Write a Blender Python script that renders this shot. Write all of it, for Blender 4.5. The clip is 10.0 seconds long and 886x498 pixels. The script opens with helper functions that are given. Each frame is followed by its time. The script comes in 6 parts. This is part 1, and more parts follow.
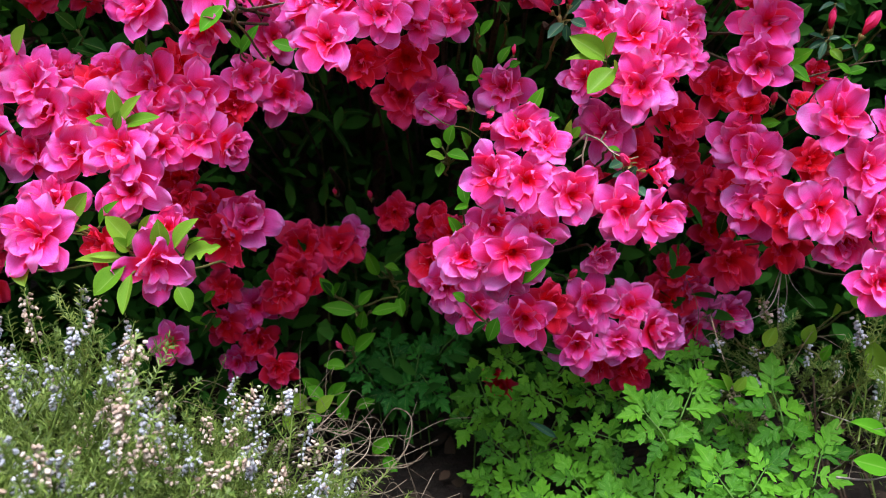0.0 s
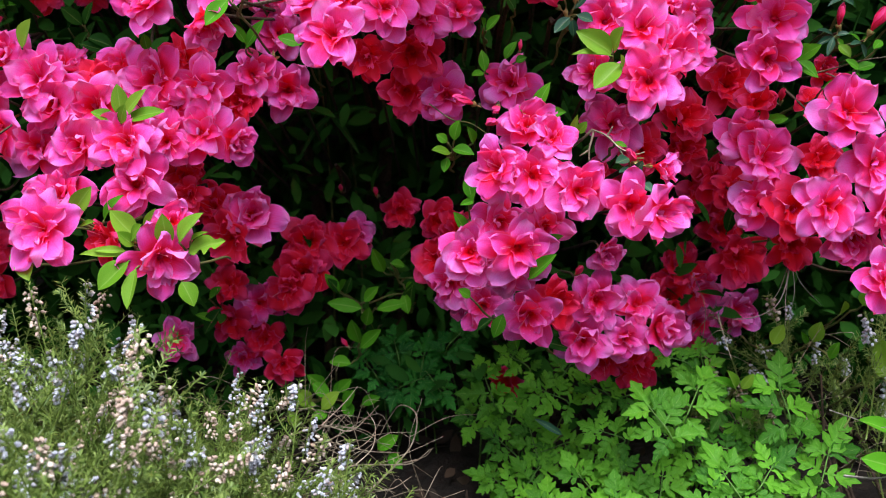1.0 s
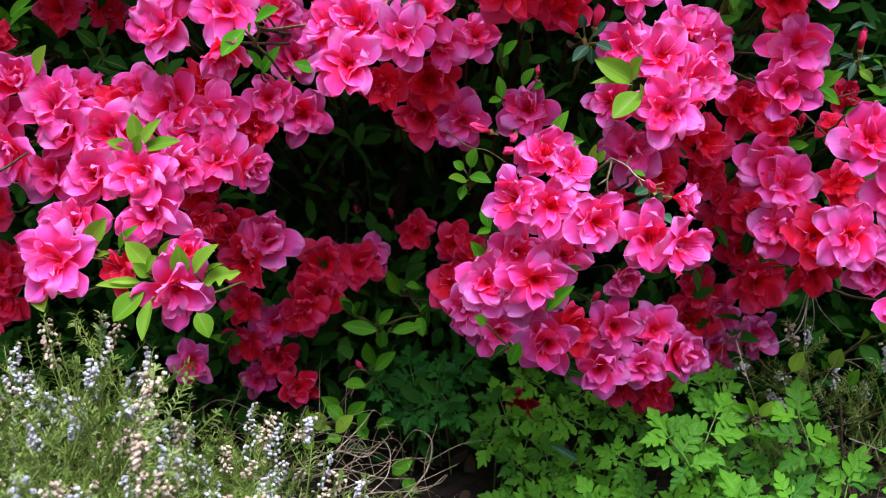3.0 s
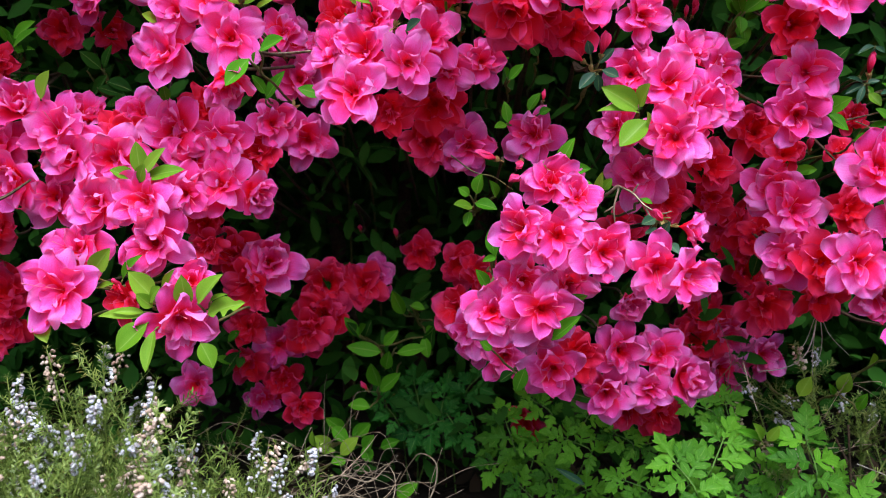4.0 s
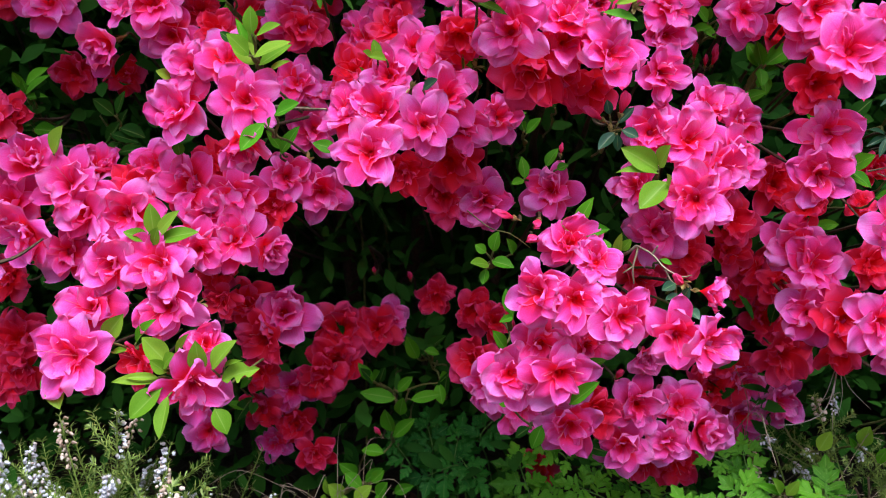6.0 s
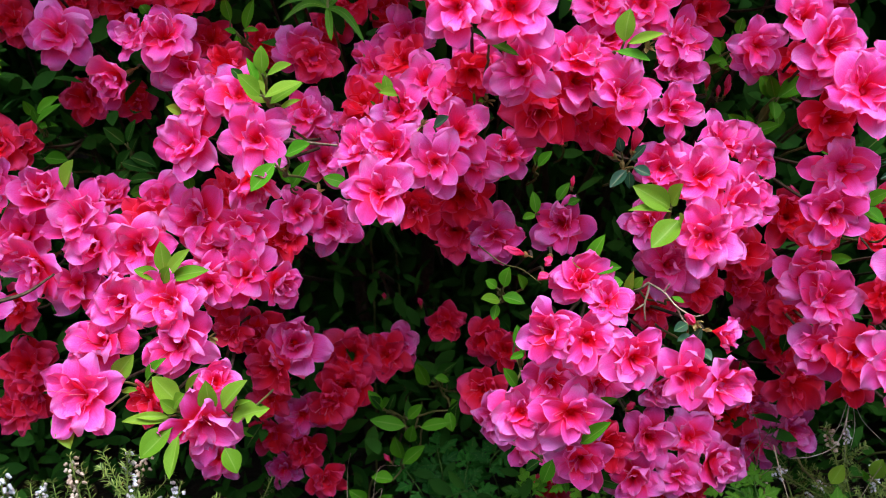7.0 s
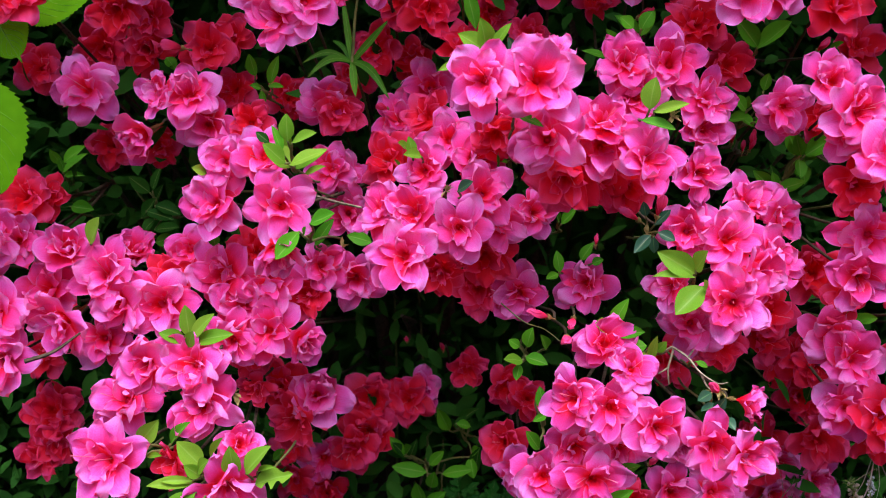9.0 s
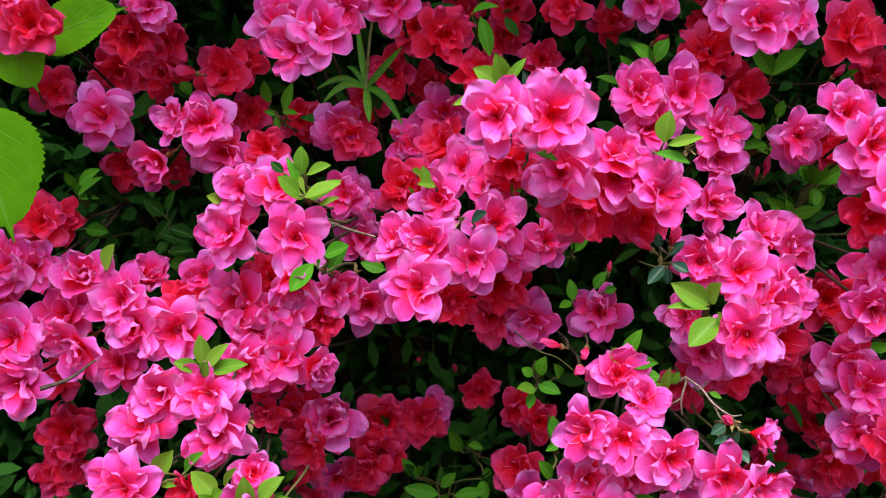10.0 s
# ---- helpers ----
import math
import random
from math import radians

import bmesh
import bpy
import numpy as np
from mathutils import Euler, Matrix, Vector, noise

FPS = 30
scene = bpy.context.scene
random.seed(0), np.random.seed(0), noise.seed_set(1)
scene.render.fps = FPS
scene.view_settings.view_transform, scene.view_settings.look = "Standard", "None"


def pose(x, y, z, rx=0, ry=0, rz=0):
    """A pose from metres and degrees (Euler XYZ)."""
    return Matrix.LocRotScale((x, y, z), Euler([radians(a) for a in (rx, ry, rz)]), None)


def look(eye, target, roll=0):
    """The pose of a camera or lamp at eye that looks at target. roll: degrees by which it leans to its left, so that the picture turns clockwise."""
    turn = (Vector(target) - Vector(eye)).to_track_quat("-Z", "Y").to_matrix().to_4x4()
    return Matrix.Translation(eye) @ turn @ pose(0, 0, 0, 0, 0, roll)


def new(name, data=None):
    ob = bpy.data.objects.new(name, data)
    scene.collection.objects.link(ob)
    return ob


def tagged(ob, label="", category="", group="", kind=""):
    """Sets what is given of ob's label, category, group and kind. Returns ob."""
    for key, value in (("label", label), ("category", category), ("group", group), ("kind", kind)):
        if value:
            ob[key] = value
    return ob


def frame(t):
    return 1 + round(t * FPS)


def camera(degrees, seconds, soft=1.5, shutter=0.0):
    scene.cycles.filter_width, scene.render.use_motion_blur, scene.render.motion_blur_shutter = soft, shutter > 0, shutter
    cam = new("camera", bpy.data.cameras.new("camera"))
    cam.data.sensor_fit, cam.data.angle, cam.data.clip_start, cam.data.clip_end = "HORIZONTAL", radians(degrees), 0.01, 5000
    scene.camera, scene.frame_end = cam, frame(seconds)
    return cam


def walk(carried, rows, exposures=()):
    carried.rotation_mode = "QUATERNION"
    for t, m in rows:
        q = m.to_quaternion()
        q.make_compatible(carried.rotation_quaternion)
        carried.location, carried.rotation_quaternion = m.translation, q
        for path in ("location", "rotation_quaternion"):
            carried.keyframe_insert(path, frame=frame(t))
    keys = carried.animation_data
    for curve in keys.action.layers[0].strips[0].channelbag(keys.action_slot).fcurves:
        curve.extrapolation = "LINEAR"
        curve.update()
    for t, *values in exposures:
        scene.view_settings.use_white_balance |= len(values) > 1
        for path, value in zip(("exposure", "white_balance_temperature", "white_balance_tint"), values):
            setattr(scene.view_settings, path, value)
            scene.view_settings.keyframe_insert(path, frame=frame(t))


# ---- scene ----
cam = camera(45.8, 10.0, soft=1.0)
METRES, EYE, TILT, LEAN, TURN = 0.185, 0.46, -12.0, 0.0, 0.0
ROWS = [
    (0.0, 0.0, 0.0, 0.0, 0.0, 0.0, -0.0),
    (0.5, 0.0055, 0.0072, -0.0105, 0.22, -0.01, -0.09),
    (1.0, 0.0065, 0.0162, -0.0172, 0.39, -0.0, -0.14),
    (1.5, 0.0044, 0.0201, -0.0064, 0.61, -0.03, -0.21),
    (2.0, 0.0063, 0.0316, 0.0214, 0.79, -0.03, -0.25),
    (2.5, -0.0049, 0.04, 0.0526, 0.91, -0.02, -0.28),
    (4.0, -0.016, 0.077, 0.2064, 1.29, -0.1, -0.35),
    (4.5, -0.023, 0.0951, 0.2583, 1.38, -0.12, -0.36),
    (5.0, -0.0327, 0.1065, 0.3154, 1.53, -0.15, -0.4),
    (5.5, -0.039, 0.1159, 0.3723, 1.64, -0.17, -0.45),
    (7.0, -0.0528, 0.1394, 0.5861, 2.31, -0.38, -0.63),
    (7.5, -0.0517, 0.1423, 0.6477, 2.58, -0.4, -0.7),
    (8.0, -0.0562, 0.1434, 0.7083, 2.84, -0.44, -0.78),
    (8.5, -0.061, 0.1422, 0.7752, 3.14, -0.47, -0.87),
    (9.0, -0.0683, 0.1376, 0.8232, 3.41, -0.49, -0.96),
    (9.5, -0.0762, 0.1325, 0.8845, 3.7, -0.53, -1.06),
    (10.0, -0.0819, 0.1308, 0.9358, 3.98, -0.55, -1.15),
]
walk(cam, [(t, pose(0, 0, EYE, TILT, LEAN, TURN) @ pose(METRES * x, METRES * y, METRES * z, 90 + pitch, roll, yaw)) for t, x, y, z, yaw, pitch, roll in ROWS])
cam.data.dof.use_dof = True
cam.data.dof.focus_distance = 0.73
cam.data.dof.aperture_fstop = 13.0

# ---- world and light: bright overcast sky ----
world = bpy.data.worlds.new("overcast")
scene.world = world
world.use_nodes = True
wt = world.node_tree
sky = wt.nodes.new("ShaderNodeTexSky")
sky.sky_type, sky.sun_disc = "NISHITA", False
sky.sun_elevation, sky.sun_rotation = radians(66), radians(194)
wt.nodes["Background"].inputs["Strength"].default_value = 0.058
veil = wt.nodes.new("ShaderNodeMix")
veil.data_type = "RGBA"
veil.inputs[0].default_value = 0.55
veil.inputs[7].default_value = (5.6, 5.6, 5.8, 1)
wt.links.new(sky.outputs[0], veil.inputs[6])
wt.links.new(veil.outputs[2], wt.nodes["Background"].inputs["Color"])
sun_data = bpy.data.lights.new("sun", "SUN")
sun_data.energy, sun_data.angle, sun_data.color = 1.3, radians(40), (0.97, 0.97, 1.0)
sun = new("sun", sun_data)
sun.matrix_world = look((0.3, -0.45, 3.0), (0, 0.75, 0.3))
scene.view_settings.exposure = 2.55


# ---- materials ----
def material(name):
    m = bpy.data.materials.new(name)
    m.use_nodes = True
    nt = m.node_tree
    nt.nodes.clear()
    return m, nt


def node(nt, kind, **values):
    n = nt.nodes.new(kind)
    for k, v in values.items():
        n.inputs[k.replace("_", " ")].default_value = v
    return n


def ramp(nt, fac, stops):
    r = nt.nodes.new("ShaderNodeValToRGB")
    while len(r.color_ramp.elements) < len(stops):
        r.color_ramp.elements.new(0.5)
    for e, (p, c) in zip(r.color_ramp.elements, stops):
        e.position, e.color = p, (*c, 1)
    nt.links.new(fac, r.inputs["Fac"])
    return r.outputs["Color"]


def mixed(nt, fac, a, b, mode="MIX"):
    n = nt.nodes.new("ShaderNodeMix")
    n.data_type, n.blend_type = "RGBA", mode
    for socket, value in ((n.inputs[0], fac), (n.inputs[6], a), (n.inputs[7], b)):
        if isinstance(value, bpy.types.NodeSocket):
            nt.links.new(value, socket)
        else:
            socket.default_value = value if isinstance(value, float) else (*value, 1)
    return n.outputs[2]


def math_node(nt, op, a, b):
    n = nt.nodes.new("ShaderNodeMath")
    n.operation = op
    for socket, value in zip(n.inputs, (a, b)):
        if isinstance(value, bpy.types.NodeSocket):
            nt.links.new(value, socket)
        else:
            socket.default_value = value
    return n.outputs[0]


def finish(nt, colour, rough, bump=None, bump_strength=0.3, distance=0.001, through_colour=None, through_share=0.0, spec=0.5, sheen=0.0):
    p = node(nt, "ShaderNodeBsdfPrincipled", Roughness=rough, Specular_IOR_Level=spec)
    nt.links.new(colour, p.inputs["Base Color"])
    if sheen:
        p.inputs["Sheen Weight"].default_value = sheen
        p.inputs["Sheen Roughness"].default_value = 0.5
        p.inputs["Sheen Tint"].default_value = (0.75, 0.45, 1.0, 1)
        p.inputs["Specular Tint"].default_value = (0.85, 0.55, 1.0, 1)
    out = nt.nodes.new("ShaderNodeOutputMaterial")
    b = None
    if bump is not None:
        b = node(nt, "ShaderNodeBump", Strength=bump_strength, Distance=distance)
        nt.links.new(bump, b.inputs["Height"])
        nt.links.new(b.outputs[0], p.inputs["Normal"])
    if through_share:
        t = nt.nodes.new("ShaderNodeBsdfTranslucent")
        nt.links.new(through_colour or colour, t.inputs["Color"])
        if b:
            nt.links.new(b.outputs[0], t.inputs["Normal"])
        mx = nt.nodes.new("ShaderNodeMixShader")
        mx.inputs[0].default_value = through_share
        nt.links.new(p.outputs[0], mx.inputs[1])
        nt.links.new(t.outputs[0], mx.inputs[2])
        nt.links.new(mx.outputs[0], out.inputs["Surface"])
    else:
        nt.links.new(p.outputs[0], out.inputs["Surface"])


def uv_split(nt):
    tc = nt.nodes.new("ShaderNodeTexCoord")
    s = nt.nodes.new("ShaderNodeSeparateXYZ")
    nt.links.new(tc.outputs["UV"], s.inputs[0])
    return tc, s.outputs[0], s.outputs[1]


def noise_tex(nt, vector, scale, detail=3.0, stretch=None):
    n = node(nt, "ShaderNodeTexNoise", Scale=scale, Detail=detail)
    if stretch:
        mp = nt.nodes.new("ShaderNodeMapping")
        mp.inputs["Scale"].default_value = stretch
        nt.links.new(vector, mp.inputs["Vector"])
        vector = mp.outputs[0]
    nt.links.new(vector, n.inputs["Vector"])
    return n.outputs["Fac"]


def petal_material(name, stops, share=0.36, rim_colour=(0.95, 0.25, 0.85)):
    m, nt = material(name)
    tc, u, v = uv_split(nt)
    blotch = noise_tex(nt, tc.outputs["Object"], 60.0)
    along = math_node(nt, "ADD", v, math_node(nt, "MULTIPLY", math_node(nt, "SUBTRACT", blotch, 0.5), 0.3))
    info = nt.nodes.new("ShaderNodeObjectInfo")
    along = math_node(nt, "ADD", along, math_node(nt, "MULTIPLY", math_node(nt, "SUBTRACT", info.outputs["Random"], 0.5), 0.36))
    colour = ramp(nt, along, stops)
    veins = noise_tex(nt, tc.outputs["UV"], 5.0, 4.0, (11.0, 0.5, 1.0))
    veil = ramp(nt, veins, [(0.36, (0.97, 0.50, 0.68)), (0.58, (1.0, 1.0, 1.0))])
    colour = mixed(nt, 0.75, colour, veil, "MULTIPLY")
    rim = ramp(nt, math_node(nt, "ABSOLUTE", math_node(nt, "SUBTRACT", u, 0.5), 0.0), [(0.40, (0.0, 0.0, 0.0)), (0.5, (0.75, 0.75, 0.75))])
    colour = mixed(nt, math_node(nt, "MULTIPLY", rim, v), colour, rim_colour)
    warm = mixed(nt, 0.8, colour, (0.96, 0.018, 0.040))
    finish(nt, colour, 0.5, veins, 0.55, 0.0009, warm, share, 0.14, 0.0)
    return m


def leaf_material(name, base, tip, share=0.3, rough=0.42, rib_share=0.2, relief=0.04, spec=0.12):
    m, nt = material(name)
    tc, u, v = uv_split(nt)
    blotch = noise_tex(nt, tc.outputs["Object"], 90.0)
    info = nt.nodes.new("ShaderNodeObjectInfo")
    colour = ramp(nt, math_node(nt, "ADD", math_node(nt, "MULTIPLY", blotch, 0.6), math_node(nt, "MULTIPLY", info.outputs["Random"], 0.45)), [(0.2, base), (0.85, tip)])
    rib = math_node(nt, "ABSOLUTE", math_node(nt, "SUBTRACT", u, 0.5), 0.0)
    pale = ramp(nt, rib, [(0.0, (1.0, 1.0, 1.0)), (0.05, (0.0, 0.0, 0.0))])
    colour = mixed(nt, pale, colour, mixed(nt, rib_share, colour, (0.45, 0.6, 0.2)))
    w = node(nt, "ShaderNodeTexWave", Scale=3.2, Distortion=1.5)
    w.bands_direction = "Y"
    nt.links.new(tc.outputs["UV"], w.inputs["Vector"])
    lit = mixed(nt, 1.0, colour, (1.0, 1.0, 0.5), "MULTIPLY")
    finish(nt, colour, rough, w.outputs["Fac"], relief, 0.0006, lit, share, spec)
    return m


def plain_material(name, a, b, scale, rough=0.8, bump=0.5, distance=0.001, share=0.0):
    m, nt = material(name)
    tc = nt.nodes.new("ShaderNodeTexCoord")
    f = noise_tex(nt, tc.outputs["Object"], scale, 5.0)
    info = nt.nodes.new("ShaderNodeObjectInfo")
    g = math_node(nt, "ADD", f, math_node(nt, "MULTIPLY", math_node(nt, "SUBTRACT", info.outputs["Random"], 0.5), 0.2))
    finish(nt, ramp(nt, g, [(0.3, a), (0.7, b)]), rough, f, bump, distance, None, share, 0.3)
    return m


def island_material(name, a, b, rough=0.5, share=0.25, spec=0.4, mid=()):
    m, nt = material(name)
    geo = nt.nodes.new("ShaderNodeNewGeometry")
    tc = nt.nodes.new("ShaderNodeTexCoord")
    f = noise_tex(nt, tc.outputs["Object"], 70.0)
    g = math_node(nt, "ADD", math_node(nt, "MULTIPLY", geo.outputs["Random Per Island"], 0.7), math_node(nt, "MULTIPLY", f, 0.3))
    finish(nt, ramp(nt, g, [(0.0, a), *mid, (1.0, b)]), rough, f, 0.3, 0.001, None, share, spec)
    return m


PETAL = petal_material("azalea_petal", [(0.10, (0.90, 0.005, 0.018)), (0.34, (0.92, 0.017, 0.11)), (0.54, (0.93, 0.052, 0.39)), (0.78, (0.92, 0.140, 0.69)), (1.0, (0.90, 0.35, 0.94))], 0.52, (0.92, 0.34, 0.90))
# redder copy of the petal, carries the red of blossoms in shade
SHADE_CRIMSON = petal_material("azalea_petal_crimson", [(0.10, (0.82, 0.004, 0.010)), (0.46, (0.84, 0.010, 0.036)), (0.74, (0.85, 0.026, 0.12)), (1.0, (0.86, 0.085, 0.34))], 0.54, (0.88, 0.13, 0.42))
BUD = petal_material("azalea_bud", [(0.0, (0.45, 0.01, 0.03)), (0.45, (0.80, 0.016, 0.10)), (1.0, (0.88, 0.09, 0.34))], 0.2, (0.85, 0.08, 0.3))
TONE = {
    "y": leaf_material("young_leaf", (0.085, 0.235, 0.012), (0.23, 0.39, 0.040), 0.36, 0.45),
    "m": leaf_material("azalea_leaf", (0.034, 0.165, 0.008), (0.100, 0.33, 0.016), 0.3, 0.5, spec=0.08),
    # mature leaf, its green lowered further for the shade of the gaps
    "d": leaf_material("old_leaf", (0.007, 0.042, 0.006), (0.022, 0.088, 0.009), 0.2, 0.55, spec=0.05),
    "g": leaf_material("bluish_leaf", (0.010, 0.045, 0.024), (0.034, 0.100, 0.058), 0.12, 0.3, spec=0.3),
}
HERB = leaf_material("herb_leaflet", (0.008, 0.072, 0.008), (0.135, 0.39, 0.026), 0.28, 0.5, 0.2, 0.15, 0.10)
# darker copy of the herb leaflet, shade put into its green
SHADED_HERB = leaf_material("deep_green_leaflet", (0.006, 0.060, 0.012), (0.034, 0.200, 0.022), 0.25, 0.5, 0.2, 0.15, 0.10)
BROAD = leaf_material("broad_leaf", (0.060, 0.215, 0.003), (0.125, 0.34, 0.006), 0.4, 0.75, 0.1, spec=0.06)
STRAP = leaf_material("strap_leaf", (0.028, 0.12, 0.008), (0.075, 0.22, 0.015), 0.2, 0.5)
BARK = plain_material("azalea_bark", (0.022, 0.014, 0.009), (0.085, 0.055, 0.035), 300.0, 0.9)
GREENSTEM = plain_material("green_stem", (0.07, 0.09, 0.02), (0.16, 0.15, 0.05), 200.0, 0.7)
DRY = plain_material("dry_twig_bark", (0.10, 0.075, 0.05), (0.34, 0.28, 0.21), 250.0)
RIB = plain_material("leaf_rib", (0.08, 0.25, 0.010), (0.13, 0.35, 0.02), 150.0, 0.6)
HERBSTEM = plain_material("herb_stalk", (0.03, 0.10, 0.012), (0.09, 0.2, 0.03), 200.0, 0.7)
PALE = plain_material("pale_root_bark", (0.16, 0.14, 0.12), (0.34, 0.31, 0.28), 250.0)
HAIR = plain_material("stamen", (0.80, 0.06, 0.18), (0.92, 0.30, 0.45), 200.0, 0.5, share=0.3)
BRACT = plain_material("papery_bract", (0.22, 0.17, 0.05), (0.48, 0.38, 0.16), 300.0, 0.7, share=0.25)
CALYX = plain_material("calyx", (0.12, 0.14, 0.03), (0.30, 0.12, 0.05), 150.0, 0.6)
NEEDLE = island_material("heather_needle", (0.034, 0.090, 0.012), (0.25, 0.33, 0.070))
BELL = island_material("heather_bell_white", (0.40, 0.27, 0.20), (0.80, 0.81, 0.90), 0.6, 0.25, mid=((0.16, (0.42, 0.34, 0.32)), (0.32, (0.42, 0.43, 0.52))))
TAN = island_material("heather_bell_withered", (0.34, 0.21, 0.15), (0.74, 0.64, 0.58), 0.7, 0.2)
# leaf green set low so that the shrub's inside reads as shaded
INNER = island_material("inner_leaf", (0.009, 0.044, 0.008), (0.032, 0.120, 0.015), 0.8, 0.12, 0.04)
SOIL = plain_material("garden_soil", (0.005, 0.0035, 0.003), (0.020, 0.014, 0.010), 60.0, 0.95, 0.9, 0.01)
LITTER = island_material("leaf_litter", (0.014, 0.009, 0.006), (0.075, 0.045, 0.026), 0.85, 0.1)


# ---- mesh helpers ----
def from_lists(name, verts, faces, mat, uvs=None):
    me = bpy.data.meshes.new(name)
    me.from_pydata([tuple(v) for v in verts], [], faces)
    if uvs is not None:
        layer = me.uv_layers.new(name="UVMap")
        idx = np.zeros(len(me.loops), dtype=np.int32)
        me.loops.foreach_get("vertex_index", idx)
        layer.data.foreach_set("uv", np.asarray(uvs, dtype=np.float32)[idx].ravel())
    me.polygons.foreach_set("use_smooth", [True] * len(me.polygons))
    me.materials.append(mat)
    me.update()
    return me


class Soup:
    """Vertices and faces gathered for one mesh."""

    def __init__(self):
        self.v, self.f, self.uv = [], [], []

    def grid(self, rows, uvs=None):
        base, n = len(self.v), len(rows[0])
        for i, row in enumerate(rows):
            for j, p in enumerate(row):
                self.v.append(p)
                self.uv.append(uvs[i][j] if uvs else (j / (n - 1), i / (len(rows) - 1)))
        for i in range(len(rows) - 1):
            for j in range(n - 1):
                a = base + i * n + j
                self.f.append((a, a + 1, a + n + 1, a + n))

    def tube(self, path, radii, sides=6, cap=True):
        path = [Vector(p) for p in path]
        ref = Vector((0.31, 0.2, 0.93))
        rows = []
        for i, p in enumerate(path):
            d = (path[min(i + 1, len(path) - 1)] - path[max(i - 1, 0)])
            d = d.normalized() if d.length > 1e-9 else Vector((0, 0, 1))
            a = d.cross(ref)
            a = a.normalized() if a.length > 1e-4 else Vector((1, 0, 0))
            b = d.cross(a)
            r = radii[i] if hasattr(radii, "__len__") else radii
            rows.append([p + (a * math.cos(q) + b * math.sin(q)) * r for q in [2 * math.pi * k / sides for k in range(sides + 1)]])
        self.grid(rows)
        if cap:
            for row_start in (len(self.v) - (sides + 1), len(self.v) - (sides + 1) * len(path)):
                self.f.append(tuple(row_start + k for k in range(sides)))

    def mesh(self, name, mat):
        return from_lists(name, self.v, self.f, mat, self.uv)


def curve_path(points, steps=6):
    """A smooth line through the points."""
    pts = [Vector(p) for p in points]
    pts = [pts[0] * 2 - pts[1]] + pts + [pts[-1] * 2 - pts[-2]]
    out = []
    for i in range(1, len(pts) - 2):
        a, b, c, d = pts[i - 1:i + 3]
        for k in range(steps):
            t = k / steps
            out.append(0.5 * ((2 * b) + (c - a) * t + (2 * a - 5 * b + 4 * c - d) * t * t + (3 * b - a - 3 * c + d) * t ** 3))
    return out + [pts[-2]]


def put(name, data, parent=None, m=None, label=""):
    ob = new(name, data)
    if parent is not None:
        ob.parent = parent
    if m is not None:
        ob.matrix_basis = m
    if label:
        ob["label"] = label
    return ob


def thing(name, where, label, category, group="", kind=""):
    e = new(name)
    e.empty_display_size = 0.05
    e.location = where
    return tagged(e, label, category, group, kind)


def basis(origin, x, y, z):
    m = Matrix((x, y, z)).transposed().to_4x4()
    m.translation = origin
    return m


RIGHT, UP, TOWARD = Vector((1, 0, 0)), Vector((0, 0.2079, 0.9781)), Vector((0, -0.9781, 0.2079))


# ---- azalea blossom: petals on a short tube, modelled 1 wide, facing +z ----
def petal_form(rng, azimuth, length, width, lean0, lean1, cup, wave, low=-0.15, mat=None):
    """One petal as a mesh: its middle line leans out from lean0 to lean1 degrees off the axis."""
    nu, nv = 14, 11
    r, z = 0.035, low
    ca, sa = math.cos(azimuth), math.sin(azimuth)
    out_dir, side = Vector((ca, sa, 0)), Vector((-sa, ca, 0))
    phase, phase2 = rng.uniform(0, 6.3), rng.uniform(0, 6.3)
    point = rng.uniform(0.0, 0.4)
    skew = rng.uniform(-0.28, 0.28)
    roll, fold = rng.uniform(-0.45, 0.45), rng.uniform(-0.2, 0.32)
    rows, uvs = [], []
    for i in range(nu):
        s = 1 - (1 - i / (nu - 1)) ** 1.5
        q = min(1.0, max(0.0, (s - 0.12) / 0.62))
        lean = radians(lean0 + (lean1 - lean0) * q * q * (3 - 2 * q))
        if i:
            r += math.sin(lean) * length * (s - before)
            z += math.cos(lean) * length * (s - before)
        before = s
        if s < 0.58:
            q = s / 0.58
            f = 0.17 + 0.83 * q * q * (3 - 2 * q)
        else:
            q = (s - 0.58) / 0.42
            f = max(0.0, 1 - q ** (2.7 - 0.95 * point)) ** (0.58 + 0.28 * point)
        w = width * f
        normal = out_dir * (-math.cos(lean)) + Vector((0, 0, 1)) * math.sin(lean)
        row, ur = [], []
        for j in range(nv):
            v = 2 * j / (nv - 1) - 1
            wrap = min(0.55 * w, w * w / (2 * max(r, 0.05)) * 0.9) * (1 - s) ** 1.6
            h = wrap * v * v + cup * w * v * v * s + wave * (s ** 2) * math.sin(3.1 * v + phase) * 0.6
            h += wave * 1.3 * s * abs(v) ** 1.5 * math.sin(8 * s + phase2 + 2 * v)
            h += wave * 0.55 * s * abs(v) ** 3 * math.sin(21 * s + phase + v)
            h += (roll * v + fold * abs(v)) * w * s
            h -= 0.016 * math.exp(-(v / 0.2) ** 2) * s
            h += 0.003 * s * math.sin(9.4 * v + phase2) * (1 - 0.5 * abs(v))
            tipback = 0.02 * (1 - abs(v)) * s * s
            row.append(out_dir * (r + tipback) + Vector((0, 0, z)) + side * (w * v + skew * s * s * 0.4) + normal * h)
            ur.append((v * 0.5 + 0.5, s))
        rows.append(row)
        uvs.append(ur)
    soup = Soup()
    soup.grid(rows, uvs)
    return soup.mesh("petal", mat or PETAL)


